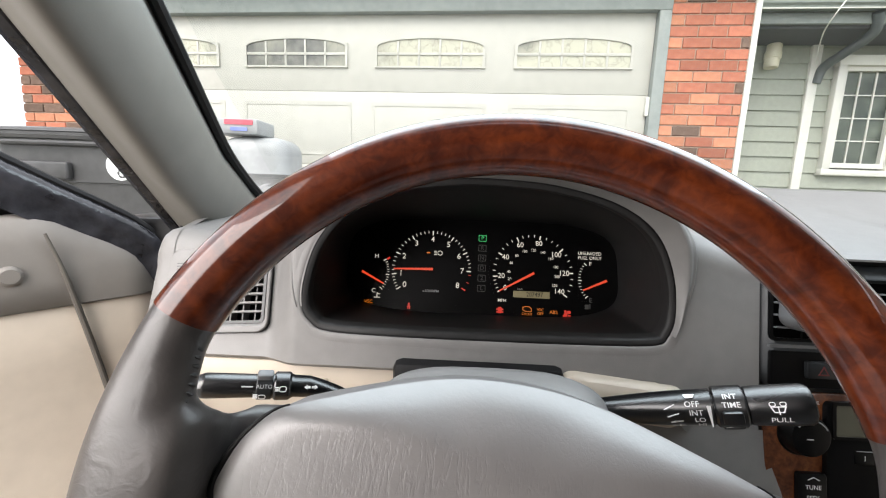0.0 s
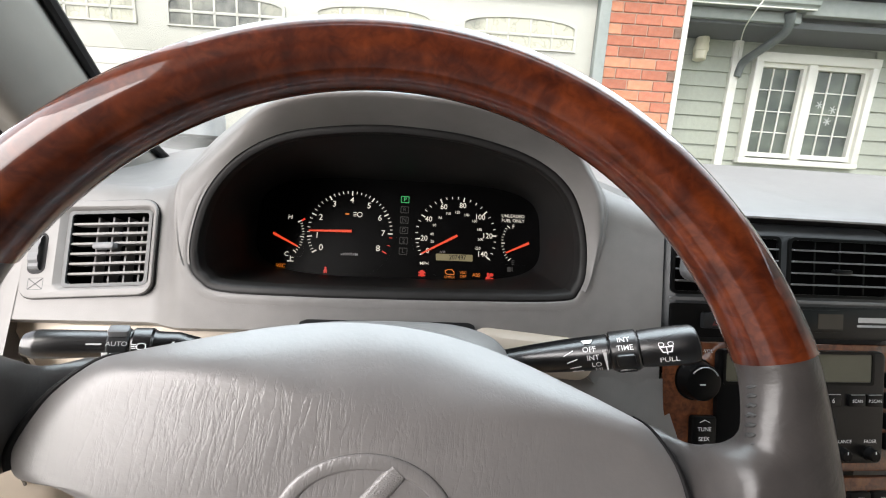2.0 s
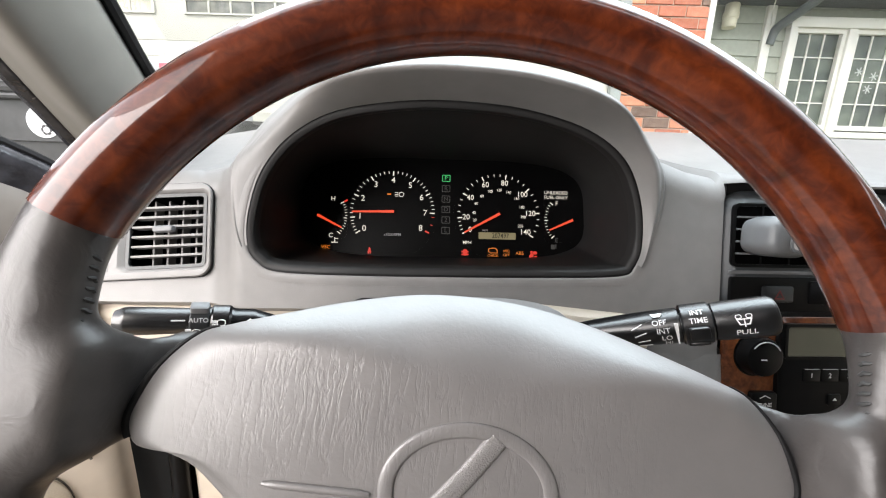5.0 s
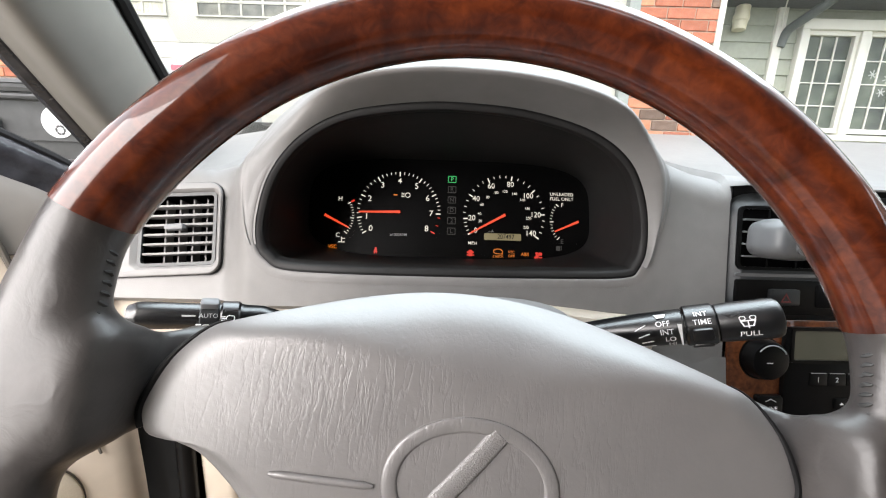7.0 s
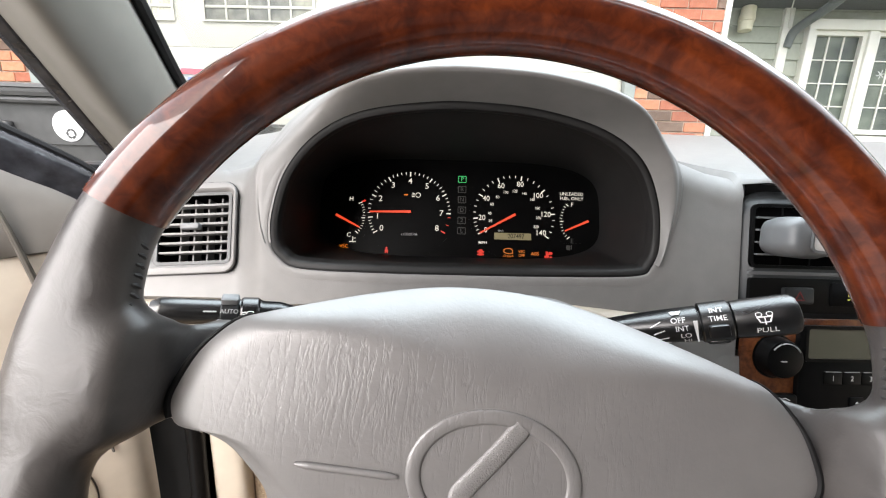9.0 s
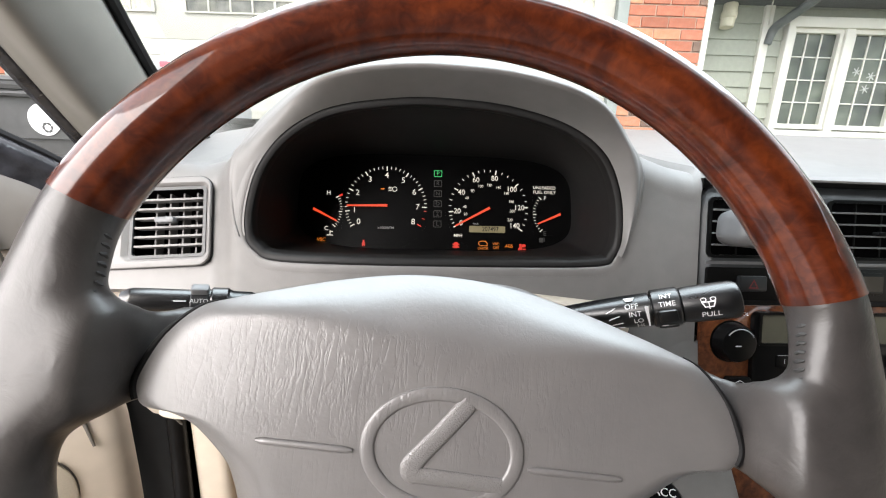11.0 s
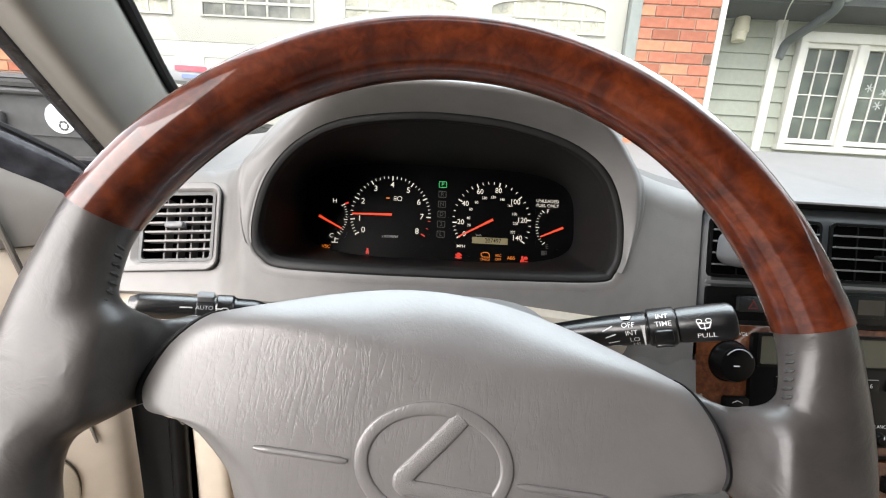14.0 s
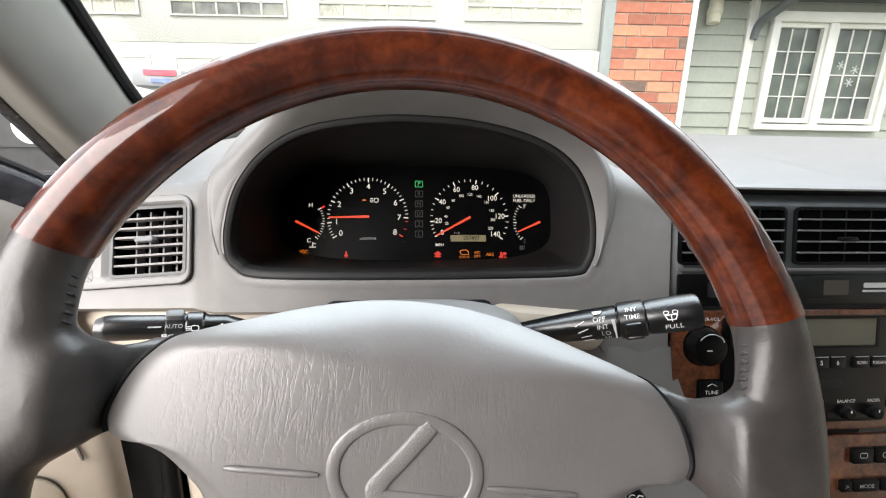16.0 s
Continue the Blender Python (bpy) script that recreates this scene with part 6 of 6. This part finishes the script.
def house_window():
    w = thing("window_1", (4.03, 1.0, 1.2), "white framed double house window with grid muntins", "window", kind="structure", m=HOUSE)
    x0, x1, z0, z1 = 3.405, 4.685, 1.35, 2.375
    for lo, hi in (((x0, 0.93, z0), (x0 + 0.07, 1.03, z1)), ((x1 - 0.07, 0.93, z0), (x1, 1.03, z1)), ((x0 - 0.004, 0.926, z1 - 0.07), (x1 + 0.004, 1.03, z1 + 0.02)), ((x0 - 0.004, 0.925, z0 - 0.045), (x1 + 0.004, 1.03, z0 + 0.01))):
        part("casing", box(lo, hi, 0.005), TRIM_WHITE, w)
    part("mullion", box((3.965, 0.94, z0), (4.05, 1.03, z1), 0.005), TRIM_WHITE, w)
    for a, b in ((x0 + 0.07, 3.965), (4.05, x1 - 0.07)):
        sash = part("sash", loft([[(x, y, z) for x, z in ((a, z0 + 0.03), (b, z0 + 0.03), (b, z1 - 0.07), (a, z1 - 0.07))] if k < 2 else [(x, y, z) for x, z in ((a + 0.035, z0 + 0.075), (b - 0.035, z0 + 0.075), (b - 0.035, z1 - 0.11), (a + 0.035, z1 - 0.11))] for k, y in enumerate((1.02, 0.965, 0.965, 1.02))], True), TRIM_WHITE, w)
        part("pane", box((a + 0.03, 1.008, z0 + 0.07), (b - 0.03, 1.014, z1 - 0.1)), HOUSE_GLASS, sash)
        for k in range(1, 3):
            x = a + 0.035 + (b - a - 0.07) * k / 3
            part("muntin", box((x - 0.007, 0.996, z0 + 0.07), (x + 0.007, 1.009, z1 - 0.1), 0.002), TRIM_WHITE, sash)
        for k in range(1, 4):
            z = z0 + 0.075 + (z1 - z0 - 0.185) * k / 4
            part("muntin", box((a + 0.03, 0.994, z - 0.0055), (b - 0.03, 1.007, z + 0.0055), 0.002), TRIM_WHITE, sash)
    for x, z in ((4.21, 1.94), (4.36, 1.90), (4.33, 1.78)):
        bm = bmesh.new()
        for k in range(3):
            q = 0.3 + math.pi / 3 * k
            plate(rrect(0.085, 0.009, 0.003, 3), 0.0015 + 0.0004 * k, face_frame((x, 1.007, z), (math.cos(q), 0, math.sin(q)), (-math.sin(q), 0, math.cos(q))), bm=bm)
        part("snowflake_decal", bm, FROST, w, "white snowflake window decal", smooth=0)
    return w


house_window()


def wall_lamp():
    w = thing("wall_lamp", (2.82, 0.95, 2.28), "small cream stepped cylinder lamp on the siding wall", "wall lamp", m=HOUSE)
    part("housing", turned((2.81, 0.93, 2.275), (2.825, 0.94, 2.485), [(0, 0.052), (0.02, 0.058), (0.36, 0.060), (0.40, 0.068), (0.62, 0.068), (0.64, 0.060), (0.97, 0.060), (1, 0.055)], 28), LAMP_CREAM, w)
    part("bracket", box((2.79, 0.96, 2.40), (2.85, 1.03, 2.46), 0.005), TRIM_WHITE, w)
    return w


wall_lamp()
PIPE_LINE = [(3.3, 0.5, 2.59), (3.35, 0.56, 2.48), (3.34, 0.64, 2.42), (3.3, 0.8, 2.35), (3.27, 0.94, 2.28), (3.25, 0.97, 2.15)]
WIRE_LINE = [(2.96, 0.385, 2.63), (2.9, 0.385, 2.53), (2.93, 0.52, 2.44), (3.11, 0.8, 2.39), (3.22, 0.95, 2.32)]
dp = thing("downspout", (3.4, 0.7, 2.3), "grey painted metal downspout elbow under the gutter", "downspout", m=HOUSE)
part("pipe", tube(smooth_line(PIPE_LINE, 5), 0.040, 14), PIPE_GREY, dp)
wire = thing("cable", (3.1, 0.5, 2.6), "thin white cable hanging from the gutter", "cable", m=HOUSE)
part("wire", tube(smooth_line(WIRE_LINE, 6), 0.005, 8), TRIM_WHITE, wire)


def cart_plan(w, d, r=0.06):
    """Outline of the cart, narrower at its back."""
    out = []
    for x, y in rrect(w, d, r):
        k = (y + d / 2) / d
        out.append((-1.725 + (x * (1 - 0.62 * k) if x > 0 else x), 1.95 + (y + d / 2) * 0.6 - d / 2))
    return out


def wheelie_bin():
    b = thing("wheeled_bin", (-1.72, 1.95, 0), "dark grey wheeled waste cart with a round white sticker", "waste bin", m=pose(0, 0, 0, 0, 0, 0))
    rings = []
    for z, w, d in ((0.0, 0.58, 0.52), (0.5, 0.66, 0.58), (1.020, 0.725, 0.645), (1.022, 0.765, 0.665), (1.19, 0.775, 0.665), (1.195, 0.79, 0.70), (1.205, 0.79, 0.70)):
        rings.append([(x, y, z) for x, y in cart_plan(w, d)])
    part("tub", loft(rings, True, (True, True)), BIN, b)
    rings = []
    for z, w, d in ((1.207, 0.80, 0.72), (1.222, 0.81, 0.73), (1.224, 0.79, 0.71), (1.236, 0.79, 0.71), (1.240, 0.80, 0.72), (1.252, 0.79, 0.71), (1.262, 0.7, 0.62)):
        rings.append([(x, y, z) for x, y in cart_plan(w, d)])
    part("lid", loft(rings, True, (True, True)), BIN, b)
    st = face_frame((-1.531, 1.612, 1.096), (1, 0, 0), (0, -0.06, 1))
    part("sticker", plate([(0.061 * math.cos(a), 0.061 * math.sin(a)) for a in np.linspace(0, 2 * math.pi, 40, endpoint=False)], 0.002, st), LABEL_WHITE, b, "round white sticker")
    bm = bmesh.new()
    for k in range(6):
        a = math.pi / 3 * k
        plate(rrect(0.016, 0.009, 0.003, 2), 0.001, st @ Matrix.Translation((0.008 + 0.016 * math.cos(a), -0.030 + 0.016 * math.sin(a), 0.002)) @ Matrix.Rotation(a + 1.57, 4, "Z"), bm=bm)
    part("sticker_mark", bm, BIN, b, smooth=0)
    for k, w in enumerate((0.060, 0.092, 0.072, 0.102)):
        part("print_bar", plate(rrect(w, 0.0095, 0.002, 2), 0.001, st @ Matrix.Translation((0.066 + w / 2, 0.034 - 0.0195 * k, -0.002))), LABEL_WHITE, b, smooth=0)
    part("rim_rib", tube([(-2.10, 1.60, 1.19), (-1.35, 1.60, 1.19)], 0.012, 8), BIN, b)
    part("grip", box((-2.0, 1.585, 1.03), (-1.75, 1.62, 1.11), 0.012, 3), BIN, b)
    return b


wheelie_bin()


def battery():
    b = thing("car_battery", (-0.66, 1.02, 1.12), "dark car battery with a red label, on a plastic box", "battery")
    part("case", box((-0.76, 1.05, 1.193), (-0.625, 1.17, 1.240), 0.010), HAZED_GREY, b)
    part("label", plate(rrect(0.085, 0.014, 0.003), 0.002, face_frame((-0.680, 1.049, 1.228), (1, 0, 0), (0, 0, 1))), LABEL_RED, b)
    part("label", plate(rrect(0.05, 0.010, 0.002), 0.002, face_frame((-0.680, 1.049, 1.208), (1, 0, 0), (0, 0, 1))), LABEL_BLUE, b)
    t = thing("plastic_box", (-0.645, 1.135, 0.0), "tall grey plastic box standing beside the car", "box")
    part("body", box((-0.75, 1.05, 0.0), (-0.545, 1.22, 1.190), 0.045, 5), HAZED_GREY, t)


battery()


# ---- bricks and siding boards ----
def bricks():
    meshes = {}
    rng = random.Random(4)
    def brick_mesh(w, mt):
        key = (round(w, 3), mt.name)
        if key not in meshes:
            bm = box((-w / 2, 0.0, -0.0345), (w / 2, 0.06, 0.0345), 0.003, 1)
            me = bpy.data.meshes.new("brick")
            bm.to_mesh(me)
            bm.free()
            me.materials.append(mt)
            meshes[key] = me
        return meshes[key]
    L, C = 0.196, 0.0795
    for a, b in ((-4.01, -3.36), (1.515, 2.085)):
        for row in range(39):
            z = 0.04 + C * row
            x = a - (0.5 * (L + 0.01) if row % 2 else 0.0)
            while x < b - 0.02:
                lo, hi = max(x, a), min(x + L, b)
                if hi - lo > 0.03:
                    r = rng.random()
                    mt = BRICK_RED if r < 0.5 else BRICK_ORANGE if r < 0.86 else BRICK_DARK
                    ob = new("brick", brick_mesh(hi - lo, mt))
                    ob.parent = wall_garage
                    ob.location = Vector(((lo + hi) / 2, rng.uniform(-0.001, 0.002), z)) - Vector((0, 0.3, 0))
                x += L + 0.010


def siding():
    E_ = 0.145
    made = {}
    for k in range(19):
        z = 0.02 + E_ * k
        runs = ((2.0, 3.18), (3.262, 3.405), (4.685, 9.0)) if 1.22 < z < 2.37 else ((2.0, 3.18), (3.262, 9.0))
        for a, b in runs:
            if (a, b) not in made:
                bm = box((a, 0.0, 0.0), (b, 0.018, E_ + 0.012), 0.001, 1)
                bmesh.ops.rotate(bm, verts=bm.verts, cent=(0, 0, 0), matrix=Matrix.Rotation(radians(-7), 3, "X"))
                made[a, b] = bpy.data.meshes.new("siding_board")
                bm.to_mesh(made[a, b])
                bm.free()
                made[a, b].materials.append(SIDING)
            ob = new("siding_board", made[a, b])
            ob.parent = wall_entry
            ob.location = Vector((-3.6, 0.985 - 1.1, z))


bricks()
siding()
